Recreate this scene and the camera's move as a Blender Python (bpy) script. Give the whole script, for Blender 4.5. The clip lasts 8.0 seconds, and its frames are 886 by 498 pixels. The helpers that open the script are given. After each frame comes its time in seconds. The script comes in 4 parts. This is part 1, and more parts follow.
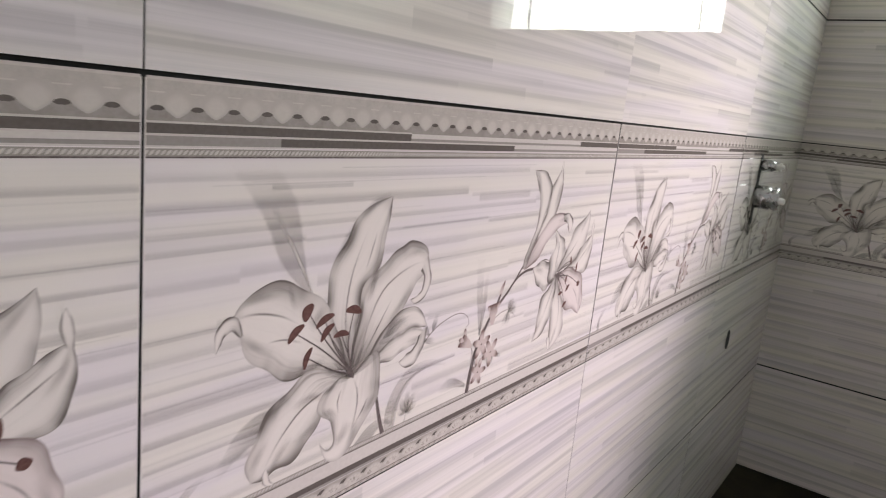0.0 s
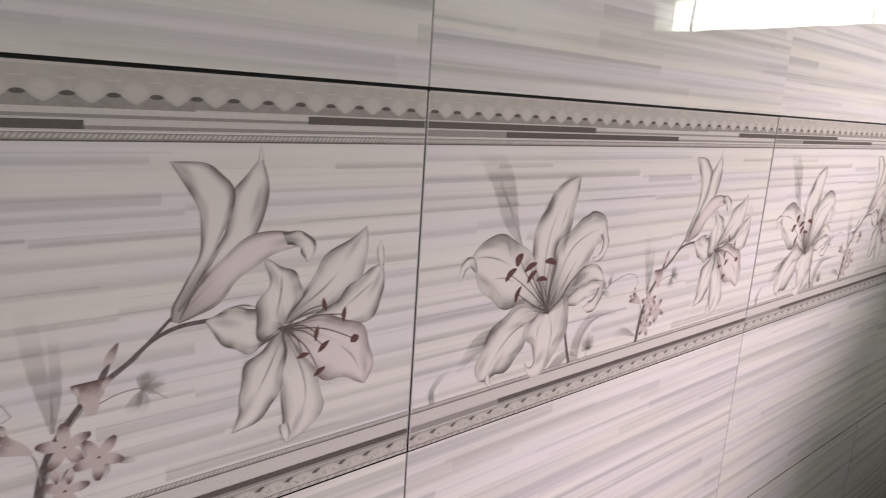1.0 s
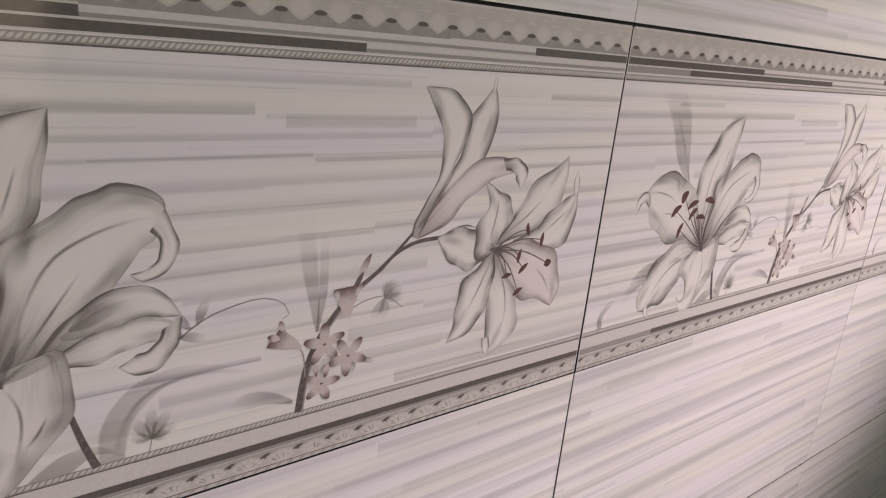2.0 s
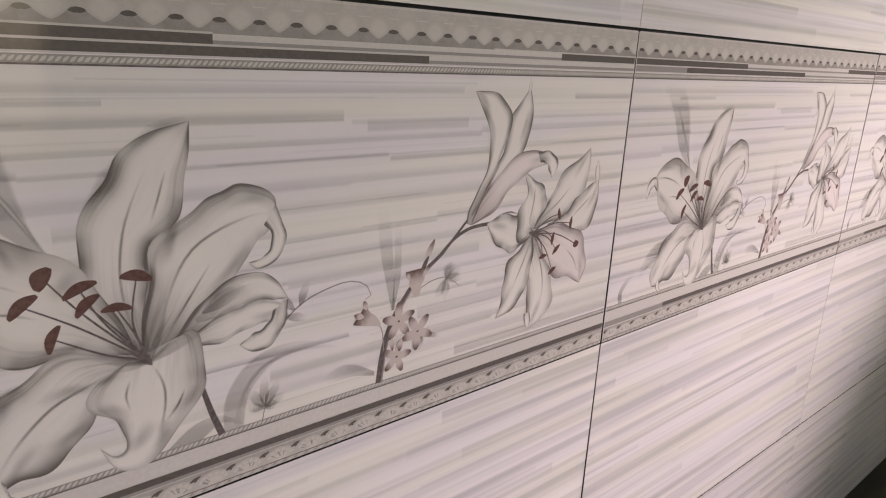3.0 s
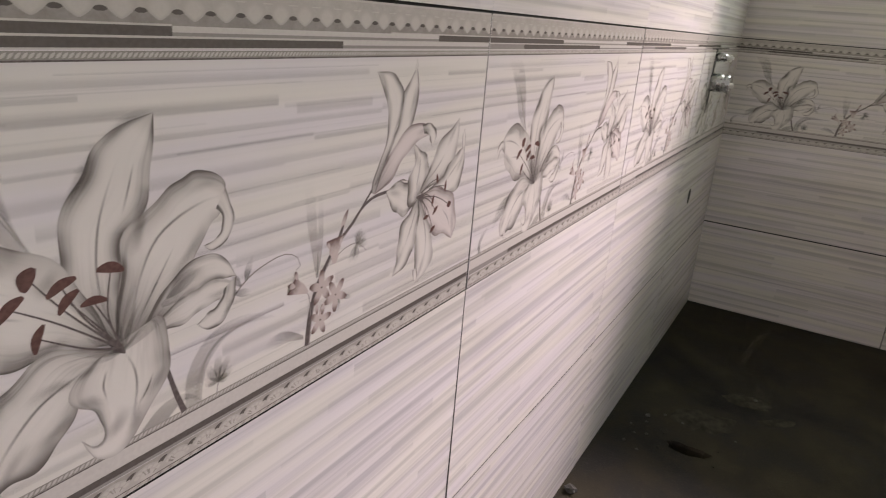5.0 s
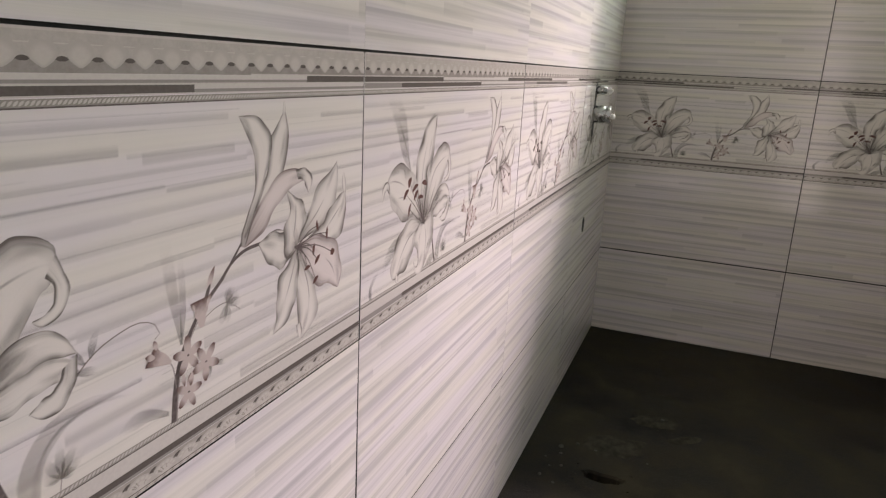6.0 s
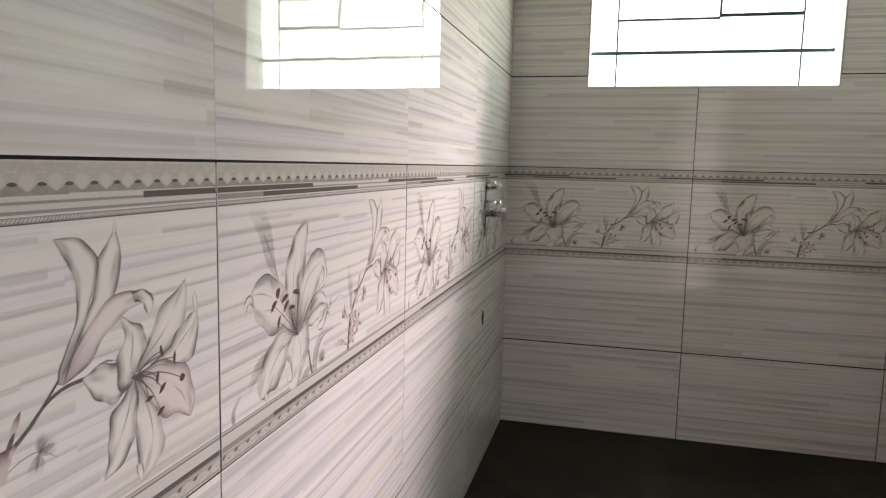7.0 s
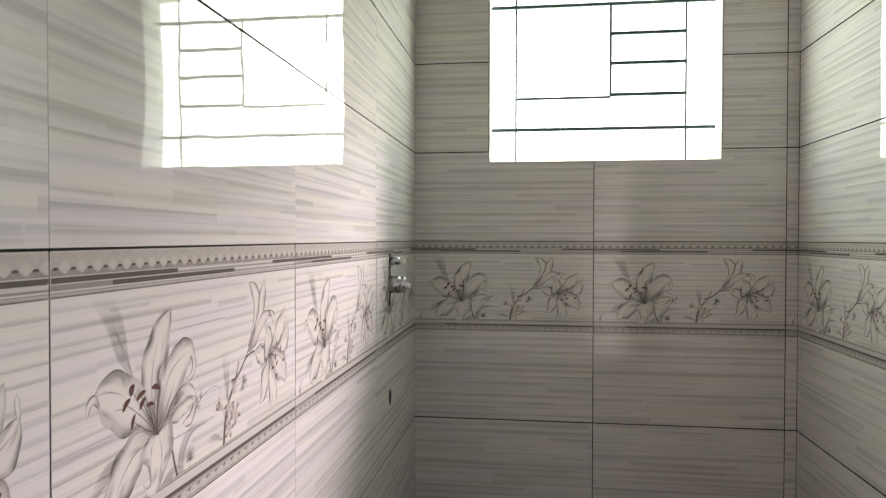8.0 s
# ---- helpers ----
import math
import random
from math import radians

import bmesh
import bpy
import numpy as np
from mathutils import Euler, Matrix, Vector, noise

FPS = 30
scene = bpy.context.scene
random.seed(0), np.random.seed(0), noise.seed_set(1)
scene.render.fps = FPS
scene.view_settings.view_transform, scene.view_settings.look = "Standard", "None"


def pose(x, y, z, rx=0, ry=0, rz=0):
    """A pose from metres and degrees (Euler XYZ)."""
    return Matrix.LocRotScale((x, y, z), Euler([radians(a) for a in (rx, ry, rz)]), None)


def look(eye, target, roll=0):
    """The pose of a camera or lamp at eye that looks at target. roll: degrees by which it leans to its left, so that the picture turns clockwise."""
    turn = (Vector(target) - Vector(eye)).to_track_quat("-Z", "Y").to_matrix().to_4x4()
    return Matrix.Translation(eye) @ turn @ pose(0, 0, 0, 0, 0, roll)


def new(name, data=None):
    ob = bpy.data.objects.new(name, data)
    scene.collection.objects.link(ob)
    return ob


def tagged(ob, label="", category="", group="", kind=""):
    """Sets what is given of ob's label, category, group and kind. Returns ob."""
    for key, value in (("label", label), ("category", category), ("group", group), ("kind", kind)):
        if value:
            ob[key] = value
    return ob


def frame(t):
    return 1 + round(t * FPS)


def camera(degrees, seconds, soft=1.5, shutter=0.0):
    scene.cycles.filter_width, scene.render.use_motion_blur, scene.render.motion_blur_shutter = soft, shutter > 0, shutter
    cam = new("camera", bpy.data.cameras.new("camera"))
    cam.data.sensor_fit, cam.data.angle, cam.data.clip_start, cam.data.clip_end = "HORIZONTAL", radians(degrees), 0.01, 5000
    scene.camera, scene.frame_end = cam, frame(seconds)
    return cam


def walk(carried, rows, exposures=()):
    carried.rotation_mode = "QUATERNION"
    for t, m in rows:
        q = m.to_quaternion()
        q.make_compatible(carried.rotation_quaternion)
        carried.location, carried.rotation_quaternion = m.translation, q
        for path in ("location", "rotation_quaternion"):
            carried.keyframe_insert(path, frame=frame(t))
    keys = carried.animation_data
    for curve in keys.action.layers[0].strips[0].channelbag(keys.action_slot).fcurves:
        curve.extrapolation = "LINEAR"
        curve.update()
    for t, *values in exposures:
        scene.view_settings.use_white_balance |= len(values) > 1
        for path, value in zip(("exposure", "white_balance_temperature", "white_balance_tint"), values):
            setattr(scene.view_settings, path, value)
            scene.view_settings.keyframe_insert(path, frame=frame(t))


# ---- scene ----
cam = camera(65.6, 8.0, soft=1.1, shutter=0.22)
PATH = [
    (0, (0.326, -1.969, 0.899), (-0.819, -0.373, 0.492), 5.9),
    (0.5, (0.403, -2.049, 0.896), (-0.952, -0.621, 0.506), 5.0),
    (1, (0.412, -2.118, 0.893), (-1.051, -0.828, 0.470), 3.8),
    (1.5, (0.383, -2.173, 0.887), (-1.177, -1.028, 0.408), 5.0),
    (1.7, (0.368, -2.200, 0.885), (-1.166, -1.050, 0.332), 5.7),
    (2.8, (0.349, -2.309, 0.863), (-1.054, -1.015, 0.271), 3.6),
    (3, (0.371, -2.325, 0.874), (-1.068, -1.054, 0.320), 3.0),
    (3.5, (0.388, -2.370, 0.873), (-1.000, -1.060, 0.279), 1.8),
    (4, (0.351, -2.419, 0.887), (-0.961, -1.045, 0.271), 3.8),
    (4.5, (0.332, -2.437, 0.887), (-0.752, -0.889, 0.224), 4.9),
    (4.7, (0.325, -2.441, 0.891), (-0.683, -0.841, 0.232), 5.0),
    (5.8, (0.325, -2.399, 0.894), (-0.397, -0.621, 0.340), 3.0),
    (6, (0.328, -2.395, 0.890), (-0.364, -0.593, 0.376), 2.9),
    (6.5, (0.346, -2.369, 0.897), (-0.231, -0.494, 0.511), 2.0),
    (7, (0.360, -2.349, 0.902), (-0.120, -0.423, 0.658), 1.3),
    (7.5, (0.384, -2.335, 0.903), (0.026, -0.375, 0.730), 1.0),
    (8, (0.408, -2.311, 0.911), (0.140, -0.329, 0.879), 0.1),
]
walk(cam, [(t, look(eye, target, roll)) for t, eye, target, roll in PATH], exposures=[(0, 2.88, 7050, 18), (1.2, 2.85, 7200, 19), (3, 2.98, 7450, 20), (5, 3.03, 7450, 20), (8, 2.98, 7250, 14.5)])

# ---- world and light ----
world = bpy.data.worlds.new("sky")
scene.world = world
world.use_nodes = True
wn = world.node_tree.nodes
sky = wn.new("ShaderNodeTexSky")
sky.sky_type, sky.sun_disc = "NISHITA", False
sky.sun_elevation, sky.sun_rotation = radians(33.8), radians(17)
wn["Background"].inputs["Strength"].default_value = 0.055
world.node_tree.links.new(sky.outputs[0], wn["Background"].inputs["Color"])


sun_data = bpy.data.lights.new("sun", "SUN")
sun_data.energy, sun_data.angle, sun_data.color = 3.2, radians(28), (0.95, 0.885, 1.0)
sun = new("sun", sun_data)
sun.matrix_world = look((0.445, 1.46, 1.02), (0, 0, 0))


def lamp_area(name, m, sx, sy, watts, colour):
    data = bpy.data.lights.new(name, "AREA")
    data.shape, data.size, data.size_y, data.energy, data.color = "RECTANGLE", sx, sy, watts, colour
    ob = new(name, data)
    ob.matrix_world = m
    return ob


# window: opening in the back wall, from x 0.25 to 1.0, z 1.163 to 1.8
WX0, WX1, WZ0, WZ1, WT = 0.25, 1.0, 1.163, 1.80, 0.12
lamp_area("window_daylight", look(((WX0 + WX1) / 2, WT + 0.01, (WZ0 + WZ1) / 2), ((WX0 + WX1) / 2, -1, (WZ0 + WZ1) / 2)), WX1 - WX0, WZ1 - WZ0, 1.8, (0.76, 1.0, 0.88))
# doorway in the side wall behind the camera's shoulder
DY0, DY1, DZ = -2.72, -1.97, 2.0
lamp_area("doorway_daylight", look((1.24 + 0.14, (DY0 + DY1) / 2, 1.0), (0, (DY0 + DY1) / 2, 1.0)), DY1 - DY0, 1.96, 0.18, (1.0, 0.87, 0.66))


# ---- materials ----
class Nodes:
    """A small writer for node trees: numbers, sockets and colours go in, sockets come out."""

    def __init__(self, name):
        self.mat = bpy.data.materials.new(name)
        self.mat.use_nodes = True
        self.tree = self.mat.node_tree
        self.bsdf = self.tree.nodes["Principled BSDF"]

    def put(self, socket, value):
        if isinstance(value, bpy.types.NodeSocket):
            self.tree.links.new(value, socket)
        else:
            socket.default_value = value

    def node(self, kind, out=0, props=(), **ins):
        n = self.tree.nodes.new("ShaderNode" + kind)
        for k, v in dict(props).items():
            setattr(n, k, v)
        for k, v in ins.items():
            self.put(n.inputs[int(k[1:])] if k[0] == "i" and k[1:].isdigit() else n.inputs[k.replace("_", " ")], v)
        return n.outputs[out]

    def math(self, op, a, b=0.0, c=0.0):
        return self.node("Math", props={"operation": op}, i0=a, i1=b, i2=c)

    def ramp(self, x, lo, hi, to0=0.0, to1=1.0):
        return self.node("MapRange", props={"interpolation_type": "SMOOTHSTEP"}, i0=x, i1=lo, i2=hi, i3=to0, i4=to1)

    def mix(self, f, a, b):
        n = self.tree.nodes.new("ShaderNodeMix")
        n.data_type = "RGBA"
        self.put(n.inputs[0], f), self.put(n.inputs[6], a), self.put(n.inputs[7], b)
        return n.outputs[2]

    def xyz(self, x, y, z=0.0):
        return self.node("CombineXYZ", i0=x, i1=y, i2=z)

    def noise(self, vec, scale, detail=3.0, rough=0.5, out=0):
        return self.node("TexNoise", out=out, Vector=vec, Scale=scale, Detail=detail, Roughness=rough)

    def white(self, vec):
        return self.node("TexWhiteNoise", props={"noise_dimensions": "3D"}, Vector=vec)

    def bump(self, height, strength, distance):
        return self.node("Bump", Strength=strength, Distance=distance, Height=height)

    def base(self, colour, rough, normal=None, **more):
        self.put(self.bsdf.inputs["Base Color"], colour)
        self.put(self.bsdf.inputs["Roughness"], rough)
        if normal is not None:
            self.put(self.bsdf.inputs["Normal"], normal)
        for k, v in more.items():
            self.put(self.bsdf.inputs[k.replace("_", " ")], v)
        return self.mat


def rgb(r, g, b):
    return (r, g, b, 1.0)


def split(N, vec):
    n = N.tree.nodes.new("ShaderNodeSeparateXYZ")
    N.put(n.inputs[0], vec)
    return n.outputs


# the soft sheen of the glaze over its mirror-like gloss
GLAZE = {"Coat_Weight": 0.07, "Coat_Roughness": 0.42}


def streaks(N, varied):
    """The printed ground of the tiles: long horizontal streaks and staggered bars, in metres of the tile."""
    p = split(N, N.node("TexCoord", out=3))
    rand = N.node("ObjectInfo", out=5) if varied else 0.37
    x, y = N.math("ADD", p[0], N.math("MULTIPLY", rand, 7.0)), N.math("ADD", p[1], N.math("MULTIPLY", rand, 3.0))
    y = N.math("ADD", y, N.math("MULTIPLY", N.noise(N.xyz(0.0, N.math("MULTIPLY", y, 22.0), rand), 1.0, 1.0), 0.022))
    grain = N.noise(N.xyz(N.math("MULTIPLY", x, 2.2), N.math("MULTIPLY", y, 230.0), rand), 1.0, 4.0, 0.6)
    broad = N.noise(N.xyz(N.math("MULTIPLY", x, 2.5), N.math("MULTIPLY", y, 55.0), rand), 1.0, 2.0)
    tone = N.math("ADD", N.math("MULTIPLY", N.ramp(grain, 0.3, 0.7), 0.26), N.math("MULTIPLY", N.ramp(broad, 0.3, 0.7), 0.24))
    for height, length, weight, seed, start in ((0.0215, 0.34, 0.40, 1.3, 0.20), (0.0130, 0.22, 0.22, 5.1, 0.35)) if varied else ():
        row = N.math("FLOOR", N.math("DIVIDE", y, height))
        within = N.math("FRACT", N.math("DIVIDE", y, height))
        shift = N.white(N.xyz(row, seed, 0.5))
        cell = N.math("FLOOR", N.math("ADD", N.math("DIVIDE", x, length), N.math("MULTIPLY", shift, 9.0)))
        value = N.ramp(N.white(N.xyz(cell, row, seed)), 0.0, 0.85)
        band = N.math("MULTIPLY", N.ramp(within, start, 0.85), N.ramp(within, 1.0, 0.9))
        tone = N.math("ADD", tone, N.math("MULTIPLY", N.math("MULTIPLY", value, band), weight))
    hue = N.noise(N.xyz(N.math("MULTIPLY", x, 3.0), N.math("MULTIPLY", y, 40.0), 4.0), 1.0, 1.0)
    dark = N.mix(N.ramp(hue, 0.35, 0.65), rgb(0.335, 0.315, 0.335), rgb(0.345, 0.335, 0.32))
    light = N.mix(N.ramp(hue, 0.35, 0.65), rgb(0.735, 0.69, 0.70), rgb(0.75, 0.712, 0.66))
    return N.mix(N.math("MULTIPLY", N.ramp(tone, 0.05, 0.9), 0.60 if varied else 0.32), light, dark), p


def tile_material(name, varied=True):
    N = Nodes(name)
    colour, p = streaks(N, varied)
    wave = N.noise(N.node("TexCoord", out=3), 9.0, 2.0)
    return N.base(colour, N.ramp(N.noise(N.node("TexCoord", out=3), 30.0), 0.3, 0.8, 0.015, 0.03), N.bump(wave, 0.06, 0.004), **GLAZE)


def cement_material(name, lo, hi, rough, scale=6.0, gloss=0.5):
    N = Nodes(name)
    c = N.node("TexCoord", out=3)
    big, fine = N.noise(c, scale, 5.0, 0.6), N.noise(c, scale * 30, 4.0, 0.6)
    mixed = N.math("ADD", N.math("MULTIPLY", big, 0.75), N.math("MULTIPLY", fine, 0.25))
    return N.base(N.mix(N.ramp(mixed, 0.3, 0.7), lo, hi), rough, N.bump(mixed, 0.5, 0.004), Specular_IOR_Level=gloss)


TILE = tile_material("glazed_streaked_tile")
DECOR = tile_material("glazed_decor_tile_ground", varied=False)
GROUT = cement_material("dark_cement_joint", rgb(0.006, 0.0058, 0.0055), rgb(0.022, 0.021, 0.020), 0.9, 20.0)
BISQUE = cement_material("grouted_tile_edge", rgb(0.008, 0.0075, 0.007), rgb(0.022, 0.021, 0.020), 0.95, 80.0, 0.1)
# Upright bevels coloured pale to stand for the window's glint on glazed edges.
PALE_EDGE = cement_material("upright_joint_glint", rgb(0.22, 0.21, 0.205), rgb(0.42, 0.41, 0.40), 0.5, 60.0, 0.5)


def floor_material():
    """Damp dark screed with drier, dustier stretches and fine grit."""
    N = Nodes("damp_dark_screed")
    c = N.node("TexCoord", out=3)
    big, mid, fine = N.noise(c, 2.6, 3.0, 0.6), N.noise(c, 11.0, 4.0, 0.6), N.noise(c, 190.0, 4.0, 0.7)
    dry = N.math("ADD", N.math("MULTIPLY", N.ramp(big, 0.40, 0.62), 0.55), N.math("MULTIPLY", N.ramp(mid, 0.40, 0.62), 0.45))
    earth = N.mix(dry, rgb(0.0062, 0.0042, 0.0034), rgb(0.040, 0.034, 0.022))
    grit = N.ramp(fine, 0.54, 0.74, 0.0, 0.6)
    height = N.math("ADD", N.math("MULTIPLY", mid, 0.7), N.math("MULTIPLY", fine, 0.3))
    return N.base(N.mix(grit, earth, rgb(0.062, 0.052, 0.038)), N.ramp(dry, 0.0, 1.0, 0.62, 0.9), N.bump(height, 0.6, 0.005), Specular_IOR_Level=0.16)


FLOOR = floor_material()
PLASTER = cement_material("grey_plaster", rgb(0.68, 0.66, 0.63), rgb(0.78, 0.76, 0.73), 0.9, 4.0)


def iron_material():
    N = Nodes("painted_iron")
    return N.base(N.mix(N.noise(N.node("TexCoord", out=3), 40.0), rgb(0.02, 0.05, 0.05), rgb(0.05, 0.08, 0.08)), 0.5, Metallic=0.3)


IRON = iron_material()

def print_uv(N, layer="print"):
    return split(N, N.node("UVMap", props={"uv_map": layer}))


def petal_material(name, paper, ink):
    """Printed petal: pale, with an airbrushed rim that comes and goes, an inked throat and hatching that runs along it."""
    N = Nodes(name)
    uv, style = print_uv(N), print_uv(N, "style")
    across = N.math("SUBTRACT", N.math("MULTIPLY", uv[0], 2.0), 1.0)
    e = N.math("ABSOLUTE", across)
    along = uv[1]
    seed = N.math("MULTIPLY", style[0], 31.0)
    side = N.math("MULTIPLY", N.math("SIGN", across), 4.0)
    drift = N.ramp(N.noise(N.xyz(side, N.math("MULTIPLY", along, 3.4), seed), 1.0, 2.0), 0.36, 0.64, 0.32, 1.0)
    soft = N.math("MULTIPLY", N.math("POWER", N.ramp(e, 0.26, 1.02), 1.55), N.math("MULTIPLY", N.math("MULTIPLY", style[0], 1.04), drift))
    line = N.math("MULTIPLY", N.ramp(e, 0.93, 1.0), N.math("MULTIPLY", drift, 0.30))
    throat = N.math("MULTIPLY", N.math("POWER", N.ramp(along, 0.50, 0.0), 1.4), N.math("MULTIPLY", style[1], 0.56))
    tip = N.math("MULTIPLY", N.ramp(along, 0.86, 1.0), 0.34)
    hatch = N.ramp(N.noise(N.xyz(N.math("MULTIPLY", across, 6.5), N.math("MULTIPLY", along, 2.0), seed), 1.0, 3.0, 0.6), 0.46, 0.78)
    where = N.math("ADD", N.ramp(along, 0.55, 0.05, 0.05, 0.34), N.ramp(e, 0.35, 0.95, 0.0, 0.24))
    total = N.math("MINIMUM", N.math("ADD", N.math("ADD", soft, line), N.math("ADD", N.math("ADD", throat, tip), N.math("MULTIPLY", hatch, where))), 0.93)
    return N.base(N.mix(total, paper, ink), 0.07, **GLAZE)


def ink_material(name, a, b, rough=0.08):
    """Plain printed colour with the slight mottling of the print."""
    N = Nodes(name)
    c = N.node("TexCoord", out=3)
    return N.base(N.mix(N.ramp(N.noise(c, 350.0, 3.0), 0.3, 0.7), a, b), rough, **GLAZE)


def wash_material(name, colour, strength, fold=False, full=0.1):
    """A pale printed wash that fades out towards its end and its sides."""
    N = Nodes(name)
    uv = print_uv(N)
    e = N.math("ABSOLUTE", N.math("SUBTRACT", N.math("MULTIPLY", uv[0], 2.0), 1.0))
    if fold:
        ends = N.math("MULTIPLY", N.ramp(uv[1], 0.0, 0.45), N.ramp(uv[1], 1.0, 0.45))
        cover = N.math("MULTIPLY", ends, N.ramp(e, 1.0, 0.0))
    else:
        cover = N.math("MULTIPLY", N.ramp(uv[1], 1.0, full), N.ramp(e, 1.0, 0.75))
    N.base(colour, 0.07, **GLAZE)
    clear = N.tree.nodes.new("ShaderNodeBsdfTransparent")
    both = N.tree.nodes.new("ShaderNodeMixShader")
    N.put(both.inputs[0], N.math("MULTIPLY", cover, strength))
    N.put(both.inputs[1], clear.outputs[0])
    N.put(both.inputs[2], N.bsdf.outputs[0])
    N.put(N.tree.nodes["Material Output"].inputs[0], both.outputs[0])
    return N.mat


def lace_material(name, a, b):
    N = Nodes(name)
    c = N.node("TexCoord", out=3)
    n = N.math("ADD", N.math("MULTIPLY", N.noise(c, 420.0, 4.0, 0.65), 0.45), N.math("MULTIPLY", N.noise(c, 110.0, 3.0), 0.55))
    return N.base(N.mix(N.ramp(n, 0.3, 0.7), a, b), 0.15, N.bump(n, 0.15, 0.0005), **GLAZE)


PETAL = petal_material("printed_petal", rgb(0.735, 0.690, 0.650), rgb(0.108, 0.090, 0.082))
PETAL_PINK = petal_material("printed_petal_blush", rgb(0.72, 0.645, 0.625), rgb(0.16, 0.115, 0.108))


def blossom_material():
    """Little printed blossoms: pale at the heart, inked towards the tips."""
    N = Nodes("printed_blossom")
    uv = print_uv(N)
    mottle = N.math("MULTIPLY", N.noise(N.node("TexCoord", out=3), 300.0, 3.0), 0.3)
    ink = N.ramp(N.math("ADD", uv[1], N.math("SUBTRACT", mottle, 0.15)), 0.40, 1.05)
    return N.base(N.mix(ink, rgb(0.56, 0.475, 0.45), rgb(0.135, 0.078, 0.070)), 0.08, **GLAZE)


BLOSSOM = blossom_material()
ANTHER = ink_material("printed_anther_brown", rgb(0.110, 0.056, 0.049), rgb(0.155, 0.080, 0.071))
STEM = ink_material("printed_stem", rgb(0.10, 0.082, 0.078), rgb(0.17, 0.14, 0.135))
FINE = ink_material("printed_fine_line", rgb(0.24, 0.21, 0.20), rgb(0.32, 0.28, 0.27))
WASH = wash_material("printed_leaf_wash", rgb(0.27, 0.243, 0.22), 0.44)
WASH_PALE = wash_material("printed_pale_wash", rgb(0.36, 0.33, 0.31), 0.42)
WASH_DARK = wash_material("printed_throat_wash", rgb(0.14, 0.12, 0.112), 0.27)
WASH_FOLD = wash_material("printed_fold_wash", rgb(0.15, 0.13, 0.12), 0.30, fold=True)
WASH_RIB = wash_material("printed_rib_wash", rgb(0.15, 0.125, 0.115), 0.54, fold=True)
WASH_LEAF = wash_material("printed_broad_leaf_wash", rgb(0.28, 0.255, 0.232), 0.28, full=0.55)
WASH_FAINT = wash_material("printed_faint_wash", rgb(0.36, 0.325, 0.30), 0.34)
WASH_LIGHT = wash_material("printed_pale_rib", rgb(0.66, 0.62, 0.585), 0.8, fold=True)


def ground_bar_material():
    """A printed streak of the ground: its lower edge inked, fading upwards, with square ends."""
    N = Nodes("printed_ground_bar")
    uv, style = print_uv(N), print_uv(N, "style")
    c = split(N, N.node("TexCoord", out=3))
    grain = N.noise(N.xyz(N.math("MULTIPLY", c[0], 9.0), N.math("MULTIPLY", c[1], 420.0), 2.0), 1.0, 3.0)
    cover = N.math("MULTIPLY", N.math("MULTIPLY", N.ramp(uv[0], 0.0, 0.65), N.ramp(uv[0], 1.0, 0.80)), 0.46)
    cover = N.math("MULTIPLY", cover, N.math("MULTIPLY", style[0], N.ramp(grain, 0.3, 0.7, 0.7, 1.0)))
    N.base(N.mix(N.noise(c[0], 6.0), rgb(0.29, 0.262, 0.305), rgb(0.32, 0.292, 0.285)), 0.05, **GLAZE)
    clear = N.tree.nodes.new("ShaderNodeBsdfTransparent")
    both = N.tree.nodes.new("ShaderNodeMixShader")
    N.put(both.inputs[0], cover)
    N.put(both.inputs[1], clear.outputs[0])
    N.put(both.inputs[2], N.bsdf.outputs[0])
    N.put(N.tree.nodes["Material Output"].inputs[0], both.outputs[0])
    return N.mat


GROUND_BAR = ground_bar_material()


def shell_material():
    """A soft-edged pale shell of the printed lace."""
    N = Nodes("printed_lace_shell")
    uv = print_uv(N)
    a, b = (N.math("SUBTRACT", N.math("MULTIPLY", uv[k], 2.0), 1.0) for k in (0, 1))
    d = N.math("SQRT", N.math("ADD", N.math("MULTIPLY", a, a), N.math("MULTIPLY", b, b)))
    mottle = N.noise(N.node("TexCoord", out=3), 500.0, 3.0)
    pale = N.mix(mottle, rgb(0.51, 0.475, 0.44), rgb(0.58, 0.54, 0.505))
    N.base(N.mix(N.ramp(d, 1.0, 0.45), rgb(0.472, 0.434, 0.402), pale), 0.1)
    return N.mat


SHELL = shell_material()
LACE = lace_material("printed_lace", rgb(0.43, 0.395, 0.365), rgb(0.51, 0.47, 0.435))
LACE_LIGHT = lace_material("printed_lace_scallop", rgb(0.51, 0.47, 0.435), rgb(0.59, 0.545, 0.51))
MIDLACE = lace_material("printed_mid_lace", rgb(0.33, 0.30, 0.275), rgb(0.42, 0.385, 0.355))
BAND = lace_material("printed_grey_band", rgb(0.27, 0.245, 0.225), rgb(0.35, 0.32, 0.295))
STRIPE = ink_material("printed_light_stripe", rgb(0.565, 0.525, 0.50), rgb(0.605, 0.565, 0.535))
BAR = ink_material("printed_dark_bar", rgb(0.112, 0.098, 0.088), rgb(0.132, 0.115, 0.105))
MIDBAR = ink_material("printed_mid_bar", rgb(0.285, 0.262, 0.245), rgb(0.31, 0.285, 0.27))


# ---- mesh helpers ----
def finish(name, bm, material, parent=None):
    me = bpy.data.meshes.new(name)
    bm.normal_update()
    bm.to_mesh(me)
    bm.free()
    for m in material if isinstance(material, (list, tuple)) else [material]:
        me.materials.append(m)
    ob = new(name, me)
    if parent is not None:
        ob.parent = parent
    return ob


